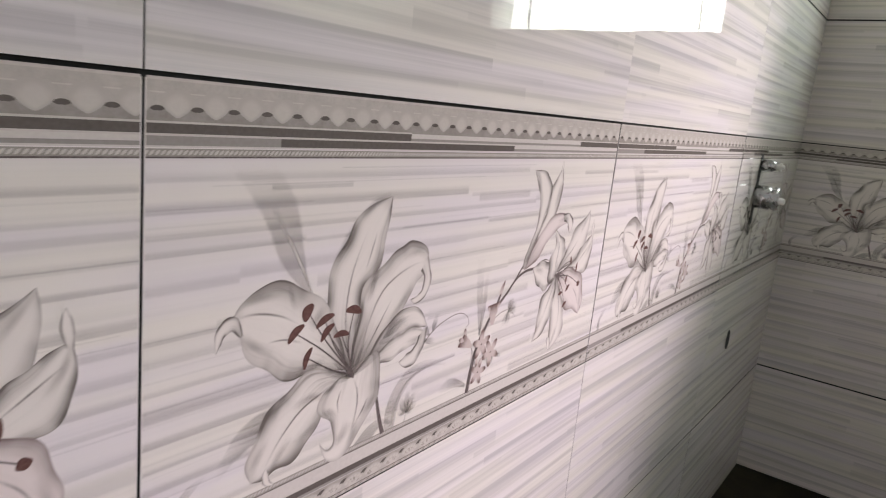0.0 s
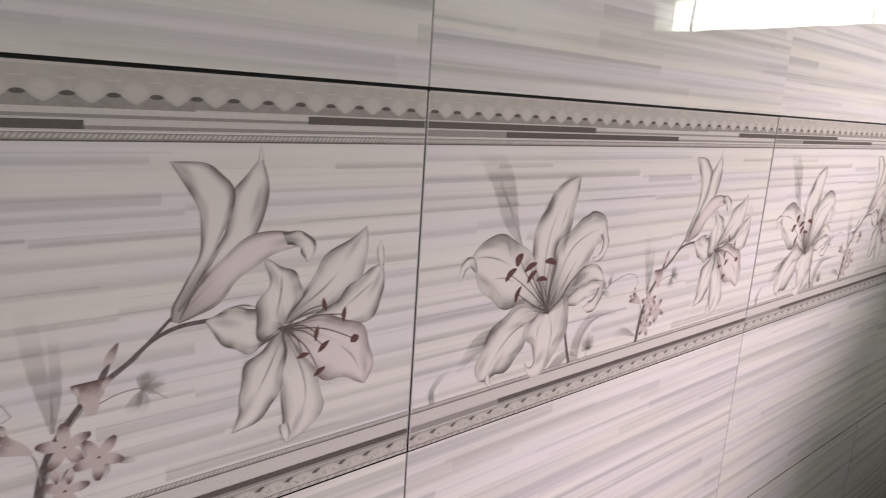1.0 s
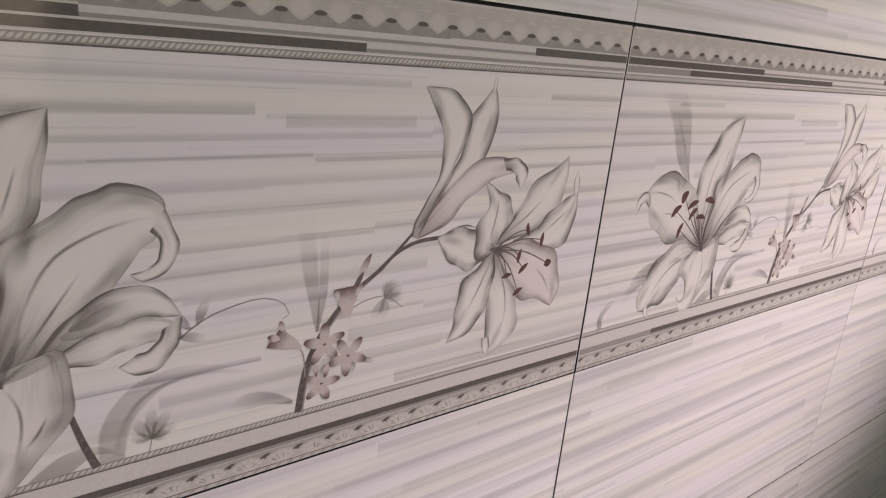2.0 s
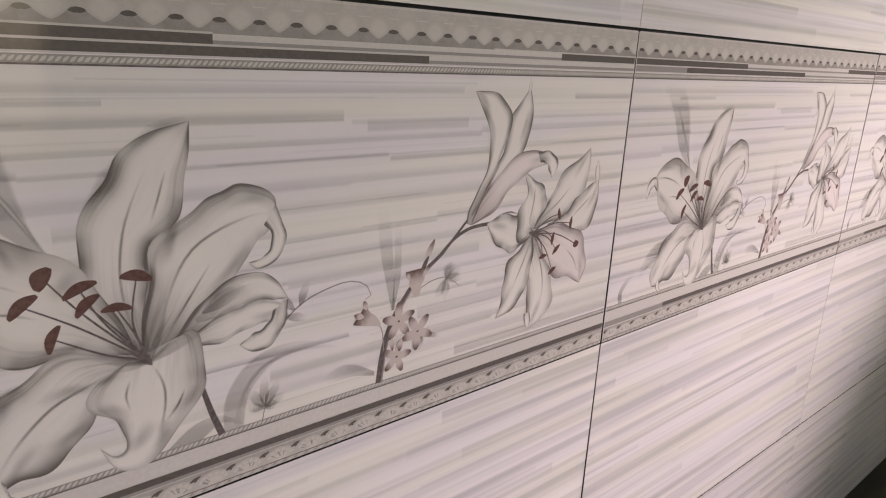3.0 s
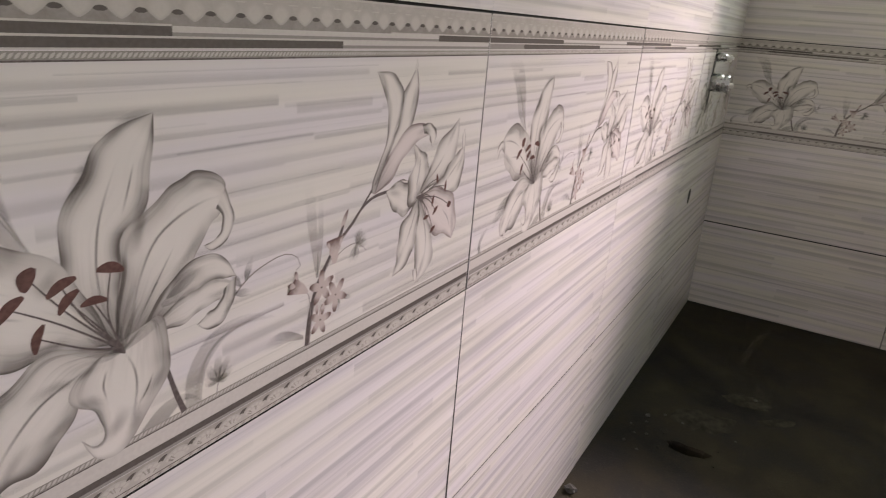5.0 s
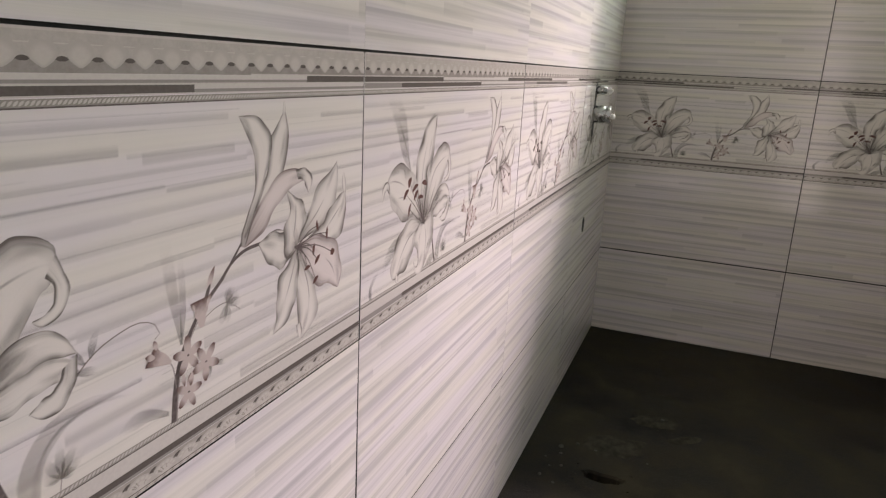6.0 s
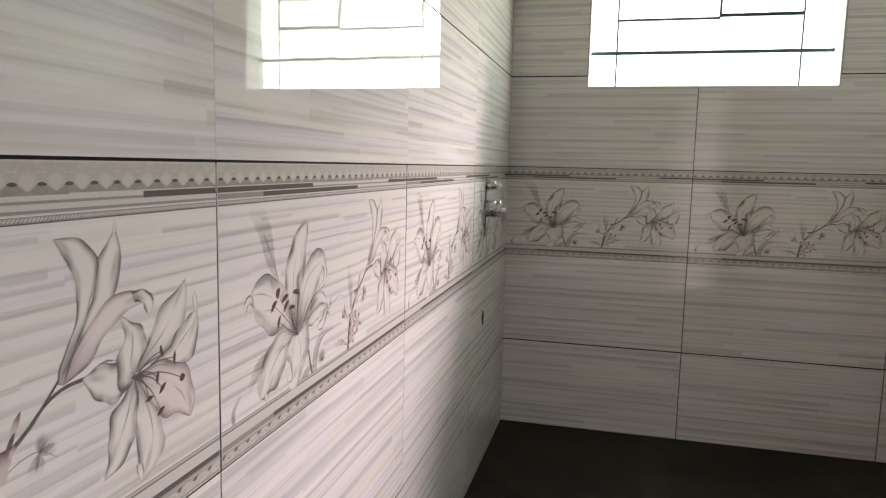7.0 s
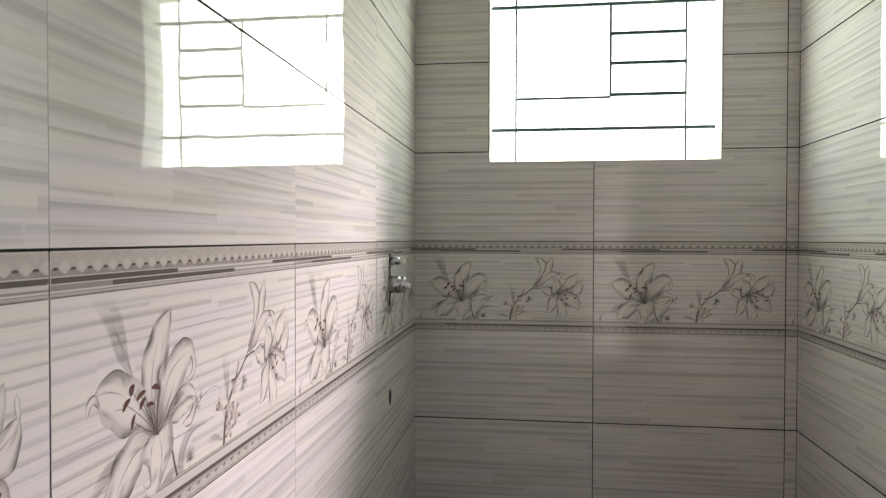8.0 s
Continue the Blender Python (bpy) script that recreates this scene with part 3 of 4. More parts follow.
def spray_and_small_lily(cut0, cut1):
    P = Print(FLOWER_INKS)
    # fading blades and tendrils beside the stem
    P.petal([(336, 92), (329, 118), (324, 140), (320, 172)], [(339, 92), (338, 118), (336, 140), (332, 172)], WASH_FAINT)
    P.petal([(338, 92), (343, 112), (344, 130), (343, 158)], [(336, 92), (337, 112), (337, 130), (337, 158)], WASH_PALE)
    P.stroke([(247, 100), (261, 111), (275, 117), (298, 121), (313, 116), (318, 106), (313, 105)], 1.3, 0.6)
    for x0, y0, x1, y1 in ((258, 109, 248, 123), (262, 111, 269, 128), (252, 105, 268, 101), (254, 106, 244, 112)):
        P.blade(x0, y0, x1, y1, 7.0, WASH, 0.8)
    P.stroke([(234, 37), (236, 47), (237, 56)], 0.8, 0.5)
    for x1, y1 in ((222, 52), (226, 63), (237, 70), (248, 64), (252, 52), (246, 46)):
        P.blade(236, 46, x1, y1, 7.5, WASH, 0.8)
    P.stroke([(362, 104), (374, 108), (388, 108), (402, 98)], 0.9, 0.4)
    for x1, y1 in ((376, 92), (386, 90), (396, 121), (404, 112), (405, 104), (391, 122)):
        P.blade(387, 107, x1, y1, 9.0, WASH_PALE, 0.8)
    P.stroke([(356, 70), (366, 66), (374, 62)], 0.8, 0.4)
    P.blade(366, 66, 362, 54, 6, WASH_PALE, 0.5)
    P.blade(370, 65, 384, 60, 5, WASH_PALE, 0.5)
    # stem
    P.stroke([(326, 37), (329, 60), (335, 80), (345, 96), (360, 113), (383, 129), (398, 143), (407, 152)], 5.2, 2.0, STEM, n=24)
    P.stroke([(329, 37), (332, 60), (338, 80), (349, 97), (364, 113), (386, 129)], 1.3, 0.6, FINE, n=20)
    P.stroke([(380, 127), (394, 138), (410, 144), (430, 145)], 2.6, 3.0, STEM)
    P.petal([(430, 146), (445, 152), (458, 151), (470, 145)], [(430, 143), (444, 146), (457, 145), (470, 143)], edge=1.3, throat=1.5)
    P.blade(366, 122, 374, 140, 5.5, BLOSSOM, 0.8)
    P.blade(362, 116, 369, 128, 4.0, STEM)
    # open bud on its stalk
    P.petal([(408, 150), (425, 178), (439, 200), (445, 226), (454, 238), (465, 250)], [(412, 153), (437, 181), (452, 190), (464, 202), (469, 220), (470, 234), (465, 250)], edge=0.9, throat=0.9)
    P.petal([(462, 246), (463, 252), (464, 258)], [(465.5, 246), (466, 252), (464, 258)], edge=0.6, throat=0.2, n=6)
    P.petal([(405, 148), (424, 172), (440, 187), (462, 200), (484, 199), (500, 189)], [(410, 146), (432, 153), (449, 169), (467, 181), (486, 187), (500, 189)], PETAL_PINK, edge=0.85, throat=1.0)
    P.petal([(480, 199), (497, 198), (507, 187), (500, 176)], [(484, 190), (492, 188), (496, 181), (500, 176)], edge=1.3, throat=0.9)
    P.petal([(405, 148), (406, 158), (413, 169), (421, 184), (425, 200), (424, 214), (418, 228), (412, 238), (406, 247)], [(411, 148), (421, 166), (430, 184), (439, 201), (445, 216), (446, 230), (438, 240), (428, 246), (406, 247)], edge=0.9, throat=0.9)
    P.stroke([(410, 154), (424, 172), (436, 190)], 2.2, 0.6, FINE)
    for path, w0, w1 in ((((406, 149), (418, 168), (432, 190)), 8, 7), (((446, 234), (444, 216), (438, 198)), 5, 8), (((407, 248), (416, 240), (424, 226)), 6, 8), (((466, 236), (462, 220), (456, 202)), 5, 7), (((500, 190), (486, 193), (468, 190)), 6, 8)):
        P.stroke(path, 1.3 * w0, 1.3 * w1, WASH_FOLD)
    # small lily
    P.petal([(480, 134), (497, 153), (507, 170), (522, 185), (538, 191), (549, 199)], [(482, 133), (519, 141), (541, 154), (551, 176), (549, 199)], edge=0.85, throat=1.2)
    P.rib([(528, 168), (512, 154), (490, 140)], 0.4, 1.2)
    P.petal([(500, 136), (520, 142), (542, 159), (565, 170)], [(500, 130), (535, 122), (557, 127), (567, 146), (565, 170)], edge=0.9, throat=0.8)
    P.petal([(562, 166), (559, 178), (562, 187)], [(566, 166), (566, 178), (562, 187)], edge=0.6, throat=0.2, n=6)
    P.rib([(560, 157), (545, 147), (528, 136)], 0.4, 0.8)
    P.petal([(480, 132), (505, 135), (529, 132), (548, 121), (557, 104), (560, 89), (553, 73)], [(480, 130), (486, 115), (494, 104), (505, 92), (518, 85), (536, 81), (553, 73)], PETAL_PINK, edge=0.7, throat=1.0)
    P.rib([(527, 111), (540, 99), (549, 84)], 0.4, 0.9)
    P.petal([(482, 132), (475, 112), (477, 96), (482, 76), (482, 58), (487, 42)], [(484, 128), (500, 106), (510, 90), (516, 66), (506, 50), (487, 42)], edge=0.85, throat=0.9)
    P.rib([(485, 122), (496, 100), (501, 78), (497, 58)], 0.8, 0.4)
    P.petal([(480, 58), (481, 50), (486, 42)], [(487, 58), (489, 50), (486, 42)], edge=1.1, throat=0.4, n=6)
    P.petal([(480, 132), (468, 119), (455, 110), (450, 92), (450, 77), (444, 61)], [(482, 129), (485, 112), (483, 97), (476, 77), (462, 65), (444, 61)], edge=0.9, throat=0.7)
    P.rib([(479, 120), (470, 100), (461, 84)], 0.9, 0.4)
    P.petal([(482, 134), (474, 141), (459, 149), (441, 150), (427, 145)], [(480, 128), (468, 121), (457, 117), (445, 122), (434, 132), (427, 145)], edge=0.9, throat=0.8)
    P.petal([(480, 131), (465, 124), (461, 146), (469, 160), (471, 170), (466, 183)], [(483, 133), (492, 146), (497, 157), (492, 168), (480, 176), (466, 183)], edge=0.9, throat=0.8)
    P.rib([(480, 172), (480, 158), (476, 138)], 0.5, 0.9)
    for path, w0, w1 in ((((549, 198), (540, 186), (528, 172)), 4, 8), (((565, 169), (560, 154), (550, 142)), 4, 8), (((553, 74), (552, 90), (546, 104)), 6, 9), (((487, 43), (494, 56), (500, 70)), 6, 9), (((445, 62), (454, 76), (462, 90)), 6, 9), (((428, 145), (440, 142), (454, 138)), 7, 8), (((467, 182), (474, 170), (480, 158)), 5, 8)):
        P.stroke(path, 1.3 * w0, 1.3 * w1, WASH_FOLD)
    for x, y, width in ((505, 140, 9), (500, 122, 10), (488, 108, 9), (474, 112, 9), (470, 136, 8), (478, 152, 8)):
        P.blade(482, 130, x, y, width, WASH_DARK)
    for x, y, length, width, turn in ((515, 143, 11, 4, 105), (532, 133, 12, 4, 85), (509, 122, 12, 4, 80), (515, 111, 12, 4.5, 40), (498, 107, 10, 4, 10), (512, 92, 11, 4.5, 30), (542, 112, 8, 7, 20)):
        P.stroke([(x, y), ((x + 482) / 2 + 2, (y + 130) / 2 + 4), (482, 130)], 0.8, 1.3, STEM)
        P.lens(x, y, length, width, turn, ANTHER, 0.5)
    P.lens(484, 129, 14, 4, -20, STEM)
    # bell, calyx and the little blossoms
    P.stroke([(322, 88), (328, 78), (330, 62)], 0.7, 1.0)
    P.sheet(glide([(327, 84), (322, 91), (316, 96), (314, 102)], 8), glide([(326, 82), (318, 84), (310, 86), (303, 88)], 8), BLOSSOM)
    P.blade(314, 97, 312, 104, 4.5, BLOSSOM)
    P.blade(312, 92, 304, 95, 5, BLOSSOM)
    P.petal([(356, 98), (352, 108), (349, 119)], [(361, 98), (364, 108), (369, 120)], BLOSSOM, edge=0.6, throat=0.4)
    P.blade(352, 112, 348, 119, 3.4, BLOSSOM)
    P.blade(364, 112, 369, 121, 3.4, BLOSSOM)
    blossom(P, 343, 82, 14, 20)
    blossom(P, 361, 70, 14, 50)
    blossom(P, 342, 54, 12.5, 5)
    P.blade(346, 68, 344, 58, 5, BLOSSOM)
    P.blade(337, 70, 338, 60, 4, BLOSSOM)
    return P.done("spray_print", cut0, cut1)


BORDER_INKS = [SHELL, MIDLACE, LACE, LACE_LIGHT, BAND, STRIPE, BAR, MIDBAR, FINE, STEM]


def rope(P, y, h):
    P.strip(0, 600, y - h / 2, y + h / 2, BAND)
    P.strip(0, 600, y - h / 2 - 0.9, y - h / 2, STEM)
    P.step = 0.0
    P.z += 0.004
    for k in range(187):
        P.lens(1.6 + 3.2 * k, y, 4.0, 1.7, 40, LACE_LIGHT, n=4)
    P.step = 0.0025


def ground_bars(cut0, cut1):
    """The staggered printed streaks behind the flowers: (from, to, lower edge, height, ink)."""
    P = Print([GROUND_BAR], lift=0.01)
    P.step = 0.0006
    rng = random.Random(12)
    def lay(*bars):
        for x0, x1, y, h, ink in bars:
            h *= rng.uniform(0.55, 1.5)
            y += rng.uniform(-1.0, 1.0)
            P.sheet([Vector((x0, y + 1.1 * h)), Vector((x1, y + 1.1 * h))], [Vector((x0, y - 0.1 * h)), Vector((x1, y - 0.1 * h))], GROUND_BAR, edge=ink * rng.uniform(0.7, 1.2), across=4)

    lay((0, 395, 245, 6, 0.34), (83, 153, 240, 6, 0.50), (520, 600, 240, 7, 0.52), (0, 294, 228, 7, 0.58), (300, 600, 226, 6, 0.34), (312, 401, 222, 6, 0.36), (0, 415, 214, 8, 0.52), (415, 600, 216, 7, 0.44))
    lay((0, 113, 204, 8, 0.60), (113, 330, 203, 6, 0.40), (331, 428, 201, 8, 0.62), (428, 600, 203, 7, 0.46), (0, 62, 185, 7, 0.50), (62, 300, 187, 7, 0.40), (300, 470, 188, 7, 0.36), (470, 600, 190, 8, 0.52))
    lay((125, 537, 172, 7, 0.38), (537, 600, 168, 8, 0.56), (0, 47, 157, 8, 0.58), (47, 250, 158, 6, 0.42), (250, 375, 153, 9, 0.48), (375, 600, 156, 7, 0.40), (0, 209, 143, 8, 0.48), (209, 600, 140, 7, 0.36))
    lay((0, 254, 127, 8, 0.48), (254, 420, 125, 8, 0.44), (520, 600, 127, 9, 0.56), (0, 180, 111, 8, 0.52), (250, 600, 113, 7, 0.40), (0, 140, 95, 9, 0.58), (250, 420, 98, 7, 0.42), (420, 600, 94, 8, 0.50))
    lay((0, 300, 80, 7, 0.46), (360, 600, 79, 9, 0.52), (0, 90, 66, 8, 0.52), (240, 440, 64, 8, 0.50), (440, 600, 65, 6, 0.42), (90, 600, 51, 7, 0.36), (0, 160, 41, 7, 0.46), (400, 600, 40, 8, 0.48))
    for k in range(32):
        # hair-thin streaks between the bars
        x0, y = rng.uniform(-150, 520), rng.uniform(42, 256)
        P.strip(max(x0, 0), min(x0 + rng.uniform(120, 380), 600), y, y + rng.uniform(0.8, 2.2), GROUND_BAR, rng.uniform(0.10, 0.28))
    return P.done("ground_bar_print", cut0, cut1)


LACE_PITCH = 600 / 26


def upper_border(cut0, cut1):
    P = Print(BORDER_INKS)
    P.strip(0, 600, 276.5, 286.0, BAND)
    P.strip(0, 600, 284.5, 299.2, LACE)
    P.strip(0, 600, 297.6, 299.2, LACE_LIGHT)
    P.strip(0, 600, 291.2, 291.9, LACE_LIGHT)
    for k in range(27):
        x = 7.5 + LACE_PITCH * (k - 0.5)
        z = P.z
        # shadowed gap, then the two pale teeth beside it
        P.blade(x + 7.2, 283.6, x + 15.8, 283.6, 3.0, BAR)
        P.blade(x + 9.0, 281.4, x + 14.0, 281.4, 2.0, BAND)
        ys = (293.0, 290.0, 287.0, 284.6, 282.2, 280.2, 279.0)
        ws = (6.0, 8.6, 9.4, 8.6, 6.2, 3.2, 0.8)
        P.sheet([Vector((x - w, y)) for w, y in zip(ws, ys)], [Vector((x + w, y)) for w, y in zip(ws, ys)], SHELL, across=8)
        P.z = z
    P.strip(0, 600, 263.8, 277.3, STRIPE)
    P.strip(0, 600, 276.4, 277.3, LACE_LIGHT)
    P.strip(0, 600, 270.0, 270.8, LACE_LIGHT)
    P.strip(0, 211, 271.0, 276.2, BAR)
    P.strip(498, 600, 271.0, 276.2, BAR)
    P.strip(88, 361, 264.8, 269.8, BAR)
    P.strip(0, 88, 264.8, 269.8, MIDBAR)
    P.strip(361, 600, 264.8, 267.0, MIDBAR)
    P.strip(211, 498, 271.0, 273.0, MIDBAR)
    P.strip(211, 422, 276.4, 278.6, BAND)
    rope(P, 261.2, 4.2)
    return P.done("upper_border_print", cut0, cut1)


def lower_border(cut0, cut1):
    P = Print(BORDER_INKS)
    rope(P, 36.2, 4.0)
    P.strip(0, 600, 15.5, 33.4, STRIPE)
    P.strip(0, 600, 22.6, 23.4, LACE_LIGHT)
    P.strip(106, 600, 15.6, 22.4, MIDBAR)
    P.strip(106, 600, 17.8, 22.4, BAR)
    P.strip(0, 106, 16.2, 22.0, MIDBAR)
    P.strip(0, 600, 3.4, 15.4, LACE)
    P.strip(0, 600, 10.6, 15.0, MIDLACE)
    rng = random.Random(8)
    for k in range(27):
        x = 4 + LACE_PITCH * (k - 0.5)
        z = P.z
        # a lumpy pale scallop
        P.disc(x, 7.4, 11.2, 6.0, SHELL)
        for j in range(6):
            a = radians(15 + 30 * j)
            P.disc(x + 8.0 * math.cos(a), 6.6 + 4.4 * math.sin(a), rng.uniform(2.2, 3.2), rng.uniform(1.5, 2.1), SHELL, n=6)
        for j in range(4):
            a = rng.uniform(0.3, 2.8)
            P.stroke([(x + 4 * math.cos(a), 4.6 + 2 * math.sin(a)), (x + 7.5 * math.cos(a + 0.2), 5.2 + 5 * math.sin(a))], 0.5, 0.9, BAND, n=2)
        # dark slit between two scallops
        P.blade(x + 8.0, 10.4, x + 15.0, 12.8, 2.4, BAR)
        P.blade(x + 11.0, 9.4, x + 12.6, 11.8, 1.6, BAR)
        P.z = z
    P.strip(0, 600, 0.8, 3.6, LACE)
    P.strip(0, 600, 3.2, 3.8, STEM)
    P.z, P.step = P.z + 0.004, 0.0
    for k in range(150):
        P.lens(2.0 + 4 * k, 2.0, 3.6, 1.2, 35, LACE_LIGHT if k % 2 else BAND, n=3)
    return P.done("lower_border_print", cut0, cut1)


PRINTS = {}


def decorate_tile(tile, cut0, cut1):
    key = (round(cut0, 3), round(cut1, 3))
    if key not in PRINTS:
        PRINTS[key] = [(name, make(cut0, cut1), label) for name, make, label in (
            ("ground_bar_print", ground_bars, "printed lavender-grey streaks of the tile ground"), ("lily_print", large_lily, "printed grey lily with brown stamens"), ("spray_print", spray_and_small_lily, "printed lily spray with a bud and small blossoms"),
            ("upper_border_print", upper_border, "printed lace and bar border"), ("lower_border_print", lower_border, "printed rope and lace border"))]
    for name, me, label in PRINTS[key]:
        if len(me.polygons):
            ob = new(name, me)
            ob.parent = tile
            tagged(ob, label)


ROWS_OF_TILES = 7
LEFT = wall_frame((0, 0, 0), (0, 1, 0), (1, 0, 0))
BACK = wall_frame((0, 0, 0), (1, 0, 0), (0, -1, 0))
RIGHT = wall_frame((RX, 0, 0), (0, -1, 0), (-1, 0, 0))


def tile_walls():
    for row in range(ROWS_OF_TILES):
        kind = "decor_tile" if row == 2 else "tile"
        for x0 in (-0.58, -1.18, -1.78, -2.38, -2.98):
            lay_tile(wall_left, LEFT, x0, x0 + TW, row, kind, 0.0, 0.58 if x0 == -0.58 else TW)
        lay_tile(wall_left, LEFT, RY, -2.98, row, kind, TW - (-2.98 - RY), TW)
        for x0 in (0.0, 0.6, 1.2, 1.8):
            x1 = min(x0 + TW, -DY1)
            lay_tile(wall_right, RIGHT, x0, x1, row, kind, 0.0, x1 - x0)
        for col, x0, x1 in ((0, -0.004, 0.596), (1, 0.596, 1.196), (2, 1.196, RX)):
            cut1 = x1 - x0
            if row == 3 and col < 2:
                lay_tile(wall_back, BACK, x0, x1, row, kind, 0.0, cut1, ((WX0 - x0) if col == 0 else (WX1 - x0), WZ0 - 0.9, "right" if col == 0 else "left"))
            elif row in (4, 5) and col == 0:
                lay_tile(wall_back, BACK, x0, WX0, row, kind, 0.0, WX0 - x0)
            elif row in (4, 5) and col == 1:
                lay_tile(wall_back, BACK, WX1, x1, row, kind, WX1 - x0, TW)
            else:
                lay_tile(wall_back, BACK, x0, x1, row, kind, 0.0, cut1)


# ---- window ----
window_reveal = tagged(boxes("window_reveal", PLASTER, ((WX0, 0.001, WZ0), (WX0 + 0.004, WT, WZ1)), ((WX1 - 0.004, 0.001, WZ0), (WX1, WT, WZ1)), ((WX0 + 0.004, 0.001, WZ0), (WX1 - 0.004, WT, WZ0 + 0.004)), ((WX0 + 0.004, 0.001, WZ1 - 0.004), (WX1 - 0.004, WT, WZ1))), "pale plastered reveal of the window opening", "window reveal", kind="structure")



def window_grille():
    root = tagged(new("window_grille"), "dark painted iron bar grille in the window opening", "window grille")
    y = 0.08
    root.location = ((WX0 + WX1) / 2, y, WZ0)

    def bar(x0, x1, z0, z1, t=0.006):
        bm = bmesh.new()
        dx, dz = (0, t / 2) if x1 - x0 > z1 - z0 else (t / 2, 0)
        box(bm, (x0 - dx - root.location.x, -t / 2, z0 - dz - WZ0), (x1 + dx - root.location.x, t / 2, z1 + dz - WZ0), 0.001)
        part("bar", bm, IRON, root)

    for z in (WZ0 + 0.120, WZ0 + 0.540):
        bar(WX0, WX1, z, z, 0.011)
    for x in (0.338, 0.902):
        bar(x, x, WZ0, WZ1, 0.006)
    bar(0.656, 0.656, WZ0 + 0.228, WZ0 + 0.540, 0.008)
    bar(0.34, 0.656, WZ0 + 0.226, WZ0 + 0.226, 0.008)
    for dz in (0.234, 0.340, 0.440):
        bar(0.656, 0.902, WZ0 + dz, WZ0 + dz, 0.011)


# ---- plumbing on the left wall ----
def chrome_material():
    N = Nodes("dull_chrome")
    n = N.noise(N.node("TexCoord", out=3), 60.0, 3.0)
    return N.base(N.mix(n, rgb(0.46, 0.46, 0.47), rgb(0.62, 0.62, 0.63)), N.ramp(n, 0.3, 0.7, 0.16, 0.34), Metallic=0.85)


def plastic_material(name, a, b, rough=0.4):
    N = Nodes(name)
    return N.base(N.mix(N.noise(N.node("TexCoord", out=3), 80.0, 3.0), a, b), rough)


CHROME = chrome_material()
WHITE_PLASTIC = plastic_material("white_plastic", rgb(0.72, 0.71, 0.69), rgb(0.80, 0.79, 0.77))
# Near-black colour standing in for the shade inside openings; also colours the outlet rim.
BLACK_HOLE = plastic_material("hole_dark", rgb(0.008, 0.008, 0.008), rgb(0.02, 0.02, 0.02), 0.8)
MORTAR = cement_material("dry_mortar", rgb(0.035, 0.033, 0.03), rgb(0.08, 0.077, 0.07), 0.9, 60.0)


def turned(profile, segments=28):
    """A lathe body along +x from (distance, radius) pairs."""
    bm = bmesh.new()
    rings = []
    for d, r in profile:
        rings.append([bm.verts.new((d, r * math.cos(2 * math.pi * k / segments), r * math.sin(2 * math.pi * k / segments))) for k in range(segments)])
    for a, b in zip(rings, rings[1:]):
        for k in range(segments):
            f = bm.faces.new((a[k], a[(k + 1) % segments], b[(k + 1) % segments], b[k]))
            f.smooth = True
    bm.faces.new(rings[-1])
    bm.faces.new(rings[0][::-1])
    bmesh.ops.recalc_face_normals(bm, faces=bm.faces[:])
    return bm


def moved(bm, x, y, z):
    bmesh.ops.translate(bm, verts=bm.verts[:], vec=(x, y, z))
    return bm


SMEAR = cement_material("dusty_mortar_film", rgb(0.020, 0.018, 0.013), rgb(0.058, 0.052, 0.040), 0.92, 38.0, 0.1)


def shower_valve():
    root = tagged(new("shower_valve"), "unfinished chrome shower valve with white plastic spindles on the tiled wall", "shower valve")
    root.location = (0.0, -0.412, 0.78)
    # Raised black plate stands in for the shaded gap; no hole is cut.
    bm = box(bmesh.new(), (0.0003, -0.013, -0.060), (0.0013, 0.007, 0.088), 0.0006)
    part("cutout", bm, BLACK_HOLE, root, "black plate painted for the shaded gap in the tile")
    part("valve_body", turned([(0.001, 0.019), (0.004, 0.0245), (0.030, 0.0245), (0.0315, 0.0215), (0.034, 0.0215), (0.0355, 0.024), (0.044, 0.024), (0.0465, 0.022), (0.047, 0.012)]), CHROME, root)
    part("spindle", moved(turned([(0.044, 0.007), (0.056, 0.007), (0.058, 0.0055)], 12), 0, 0.002, -0.004), WHITE_PLASTIC, root, "white plastic spindle")
    part("clip", moved(box(bmesh.new(), (0.040, -0.004, -0.004), (0.046, 0.004, 0.024), 0.0012), 0, 0, 0), WHITE_PLASTIC, root, "white plastic clip")
    part("upper_stub", moved(turned([(0.001, 0.012), (0.024, 0.012), (0.026, 0.009), (0.030, 0.009)], 20), 0, 0.0, 0.066), CHROME, root)
    part("upper_spindle", moved(turned([(0.026, 0.005), (0.044, 0.0045), (0.046, 0.0035)], 12), 0, 0.0, 0.066), WHITE_PLASTIC, root, "white plastic spindle")
    part("cross_pin", moved(box(bmesh.new(), (0.036, -0.003, -0.010), (0.041, 0.003, 0.008), 0.001), 0, 0, 0.066), WHITE_PLASTIC, root, "white plastic pin")
    return root


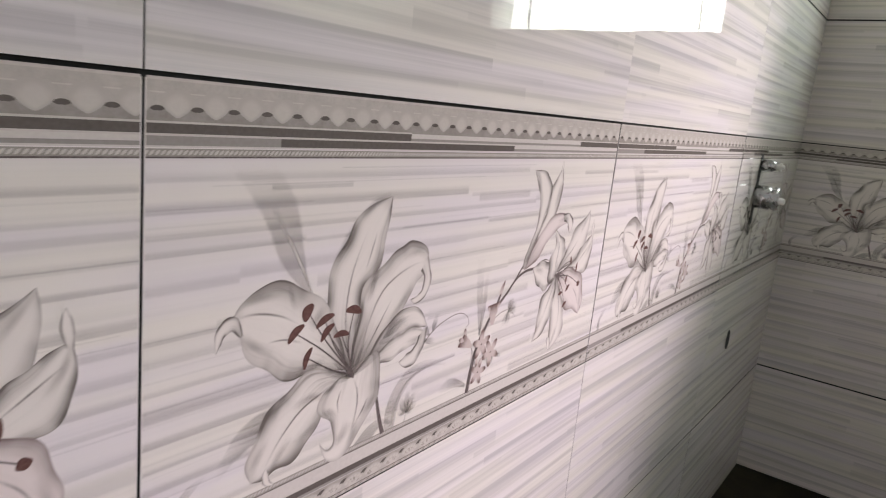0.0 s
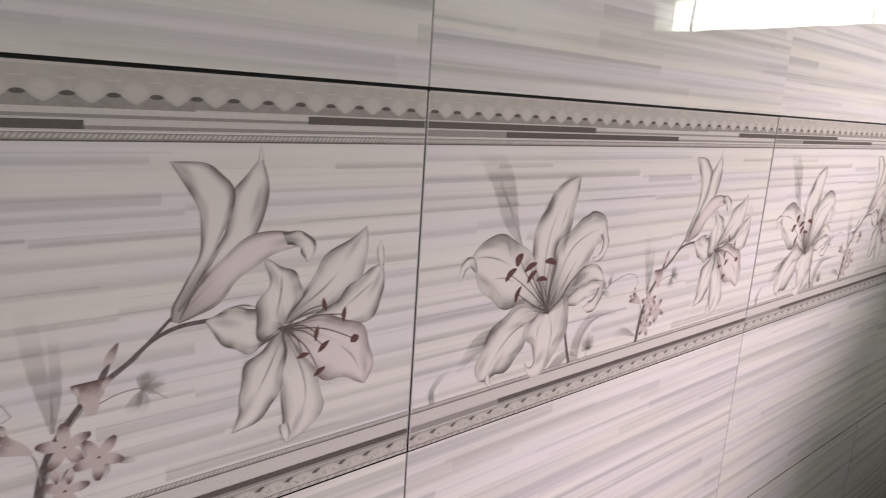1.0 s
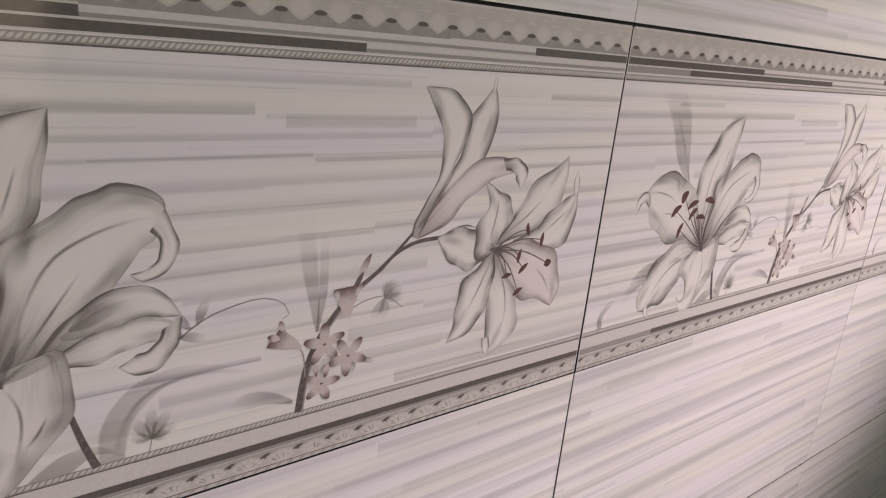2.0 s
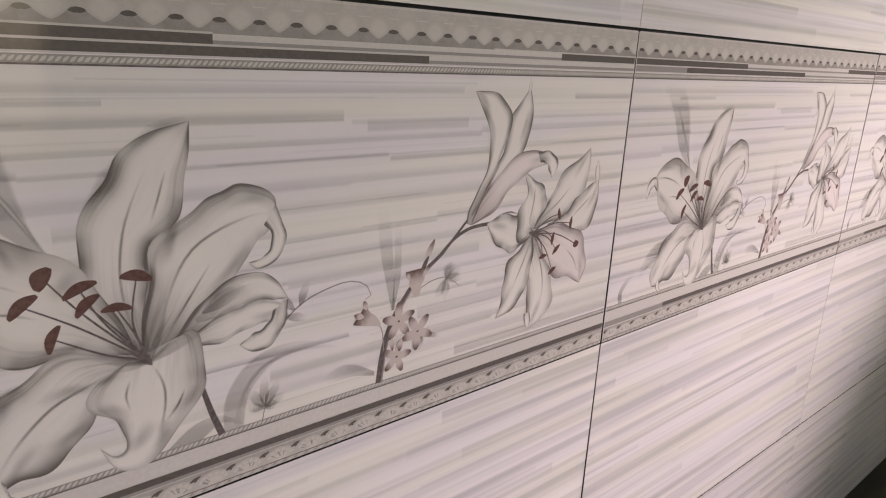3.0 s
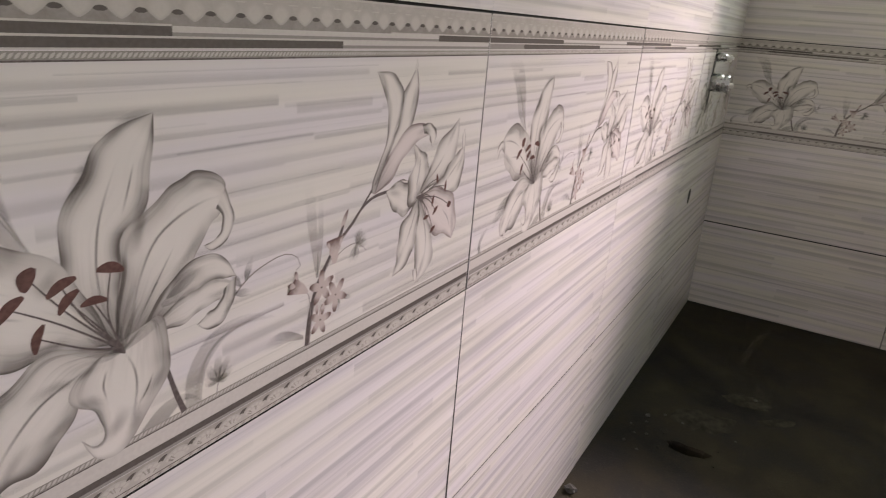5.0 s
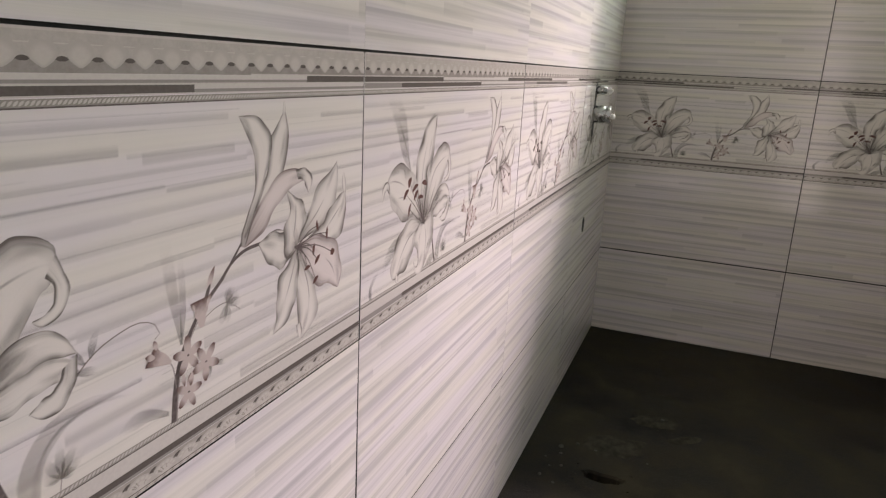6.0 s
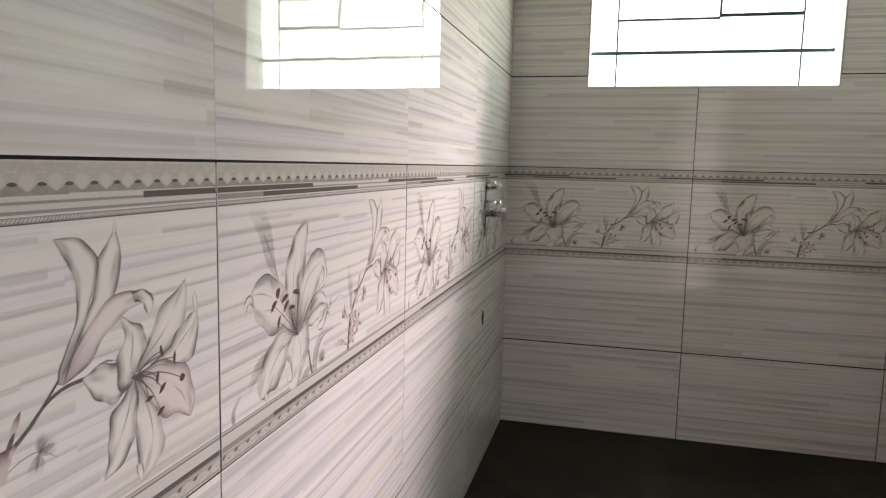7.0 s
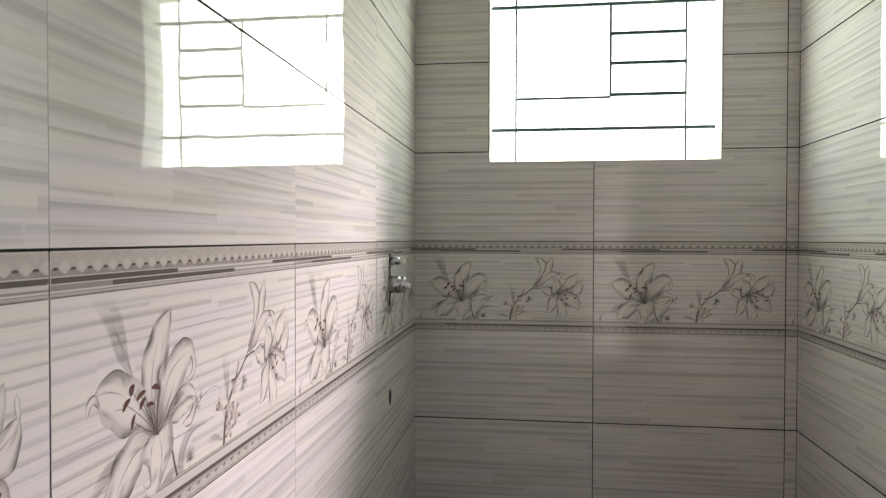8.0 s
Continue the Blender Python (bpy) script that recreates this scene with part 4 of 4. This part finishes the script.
def pipe_outlet():
    root = tagged(new("pipe_outlet"), "open dark pipe outlet hole in the tiled wall", "pipe outlet")
    root.location = (0.0, -0.412, 0.461)
    oval = Matrix.Diagonal((1.0, 0.6, 1.1, 1.0))
    # Black disc on the tile face stands in for the shaded pipe bore.
    bm = turned([(-0.0005, 0.0175), (0.0009, 0.0175), (0.0012, 0.0170)], 24)
    bm.transform(oval)
    part("opening", bm, BLACK_HOLE, root)
    bm = bmesh.new()
    n = 24
    rings = [[bm.verts.new((d, r * math.cos(2 * math.pi * k / n), r * math.sin(2 * math.pi * k / n))) for k in range(n)] for d, r in ((0.0004, 0.0200), (0.0020, 0.0195), (0.0020, 0.0178), (0.0004, 0.0174))]
    for a, b in zip(rings, rings[1:]):
        for k in range(n):
            bm.faces.new((a[k], a[(k + 1) % n], b[(k + 1) % n], b[k]))
    bmesh.ops.recalc_face_normals(bm, faces=bm.faces[:])
    bm.transform(oval)
    part("rim", bm, BLACK_HOLE, root)


def mortar_crumb(x, y, size, seed):
    rng = random.Random(seed)
    bm = bmesh.new()
    bmesh.ops.create_icosphere(bm, subdivisions=2, radius=size)
    for v in bm.verts:
        v.co *= 1 + 0.5 * (noise.noise(v.co * (1.6 / size) + Vector((seed, 0, 0))))
        v.co.z *= 0.55
    low = min(v.co.z for v in bm.verts)
    ob = finish("mortar_crumb", bm, MORTAR)
    ob.matrix_world = pose(x, y, -low - 0.001, 0, 0, rng.uniform(0, 360))
    tagged(ob, "small dull crumb of dry mortar on the dark floor", "mortar crumb", "mortar crumbs on the floor")


def mortar_smear(x, y, rx, ry, seed):
    """A thin trowelled patch of dried mortar with a ragged outline."""
    bm = bmesh.new()
    n = 36
    rings = []
    for r, z in ((1.0, 0.0002), (0.86, 0.0016), (0.55, 0.0026), (0.2, 0.0024)):
        ring = []
        for k in range(n):
            a = 2 * math.pi * k / n
            ragged = 1 + 0.34 * noise.noise(Vector((1.7 * math.cos(a), 1.7 * math.sin(a), seed))) + 0.14 * noise.noise(Vector((5 * math.cos(a), 5 * math.sin(a), seed + 3)))
            ring.append(bm.verts.new((rx * r * ragged * math.cos(a), ry * r * ragged * math.sin(a), z + 0.0006 * noise.noise(Vector((40 * r * math.cos(a), 40 * r * math.sin(a), seed))))))
        rings.append(ring)
    for a, b in zip(rings, rings[1:]):
        for k in range(n):
            bm.faces.new((a[k], a[(k + 1) % n], b[(k + 1) % n], b[k])).smooth = True
    bm.faces.new(rings[-1])
    bmesh.ops.recalc_face_normals(bm, faces=bm.faces[:])
    ob = finish("mortar_smear", bm, SMEAR)
    ob.matrix_world = pose(x, y, 0.0002, 0, 0, 12 * seed)
    tagged(ob, "thin dusty smear of dried mortar on the dark floor", "mortar smear", "mortar smears on the floor")


def crumbs():
    rng = random.Random(4)
    for k, (x, y, size) in enumerate(((0.022, -1.262, 0.012), (0.08, -0.871, 0.006), (0.161, -0.853, 0.004), (0.098, -0.955, 0.004), (0.30, -0.62, 0.006))):
        mortar_crumb(x, y, size, k + 1)
    for k, (x, y, rx, ry) in enumerate(((0.285, -0.635, 0.062, 0.034), (0.20, -0.81, 0.075, 0.05), (0.36, -0.70, 0.05, 0.016))):
        mortar_smear(x, y, rx, ry, k + 1)
    for k, (x, y) in enumerate(((0.085, -0.90), (0.072, -0.965), (0.06, -1.01), (0.095, -1.03), (0.055, -0.93), (0.115, -0.84))):
        mortar_crumb(x, y, rng.uniform(0.003, 0.006), k + 40)
    for k in range(5):
        mortar_crumb(rng.uniform(0.05, 1.1), rng.uniform(-1.5, -0.3), rng.uniform(0.002, 0.005), k + 20)


window_grille()
shower_valve()
pipe_outlet()
crumbs()
tile_walls()
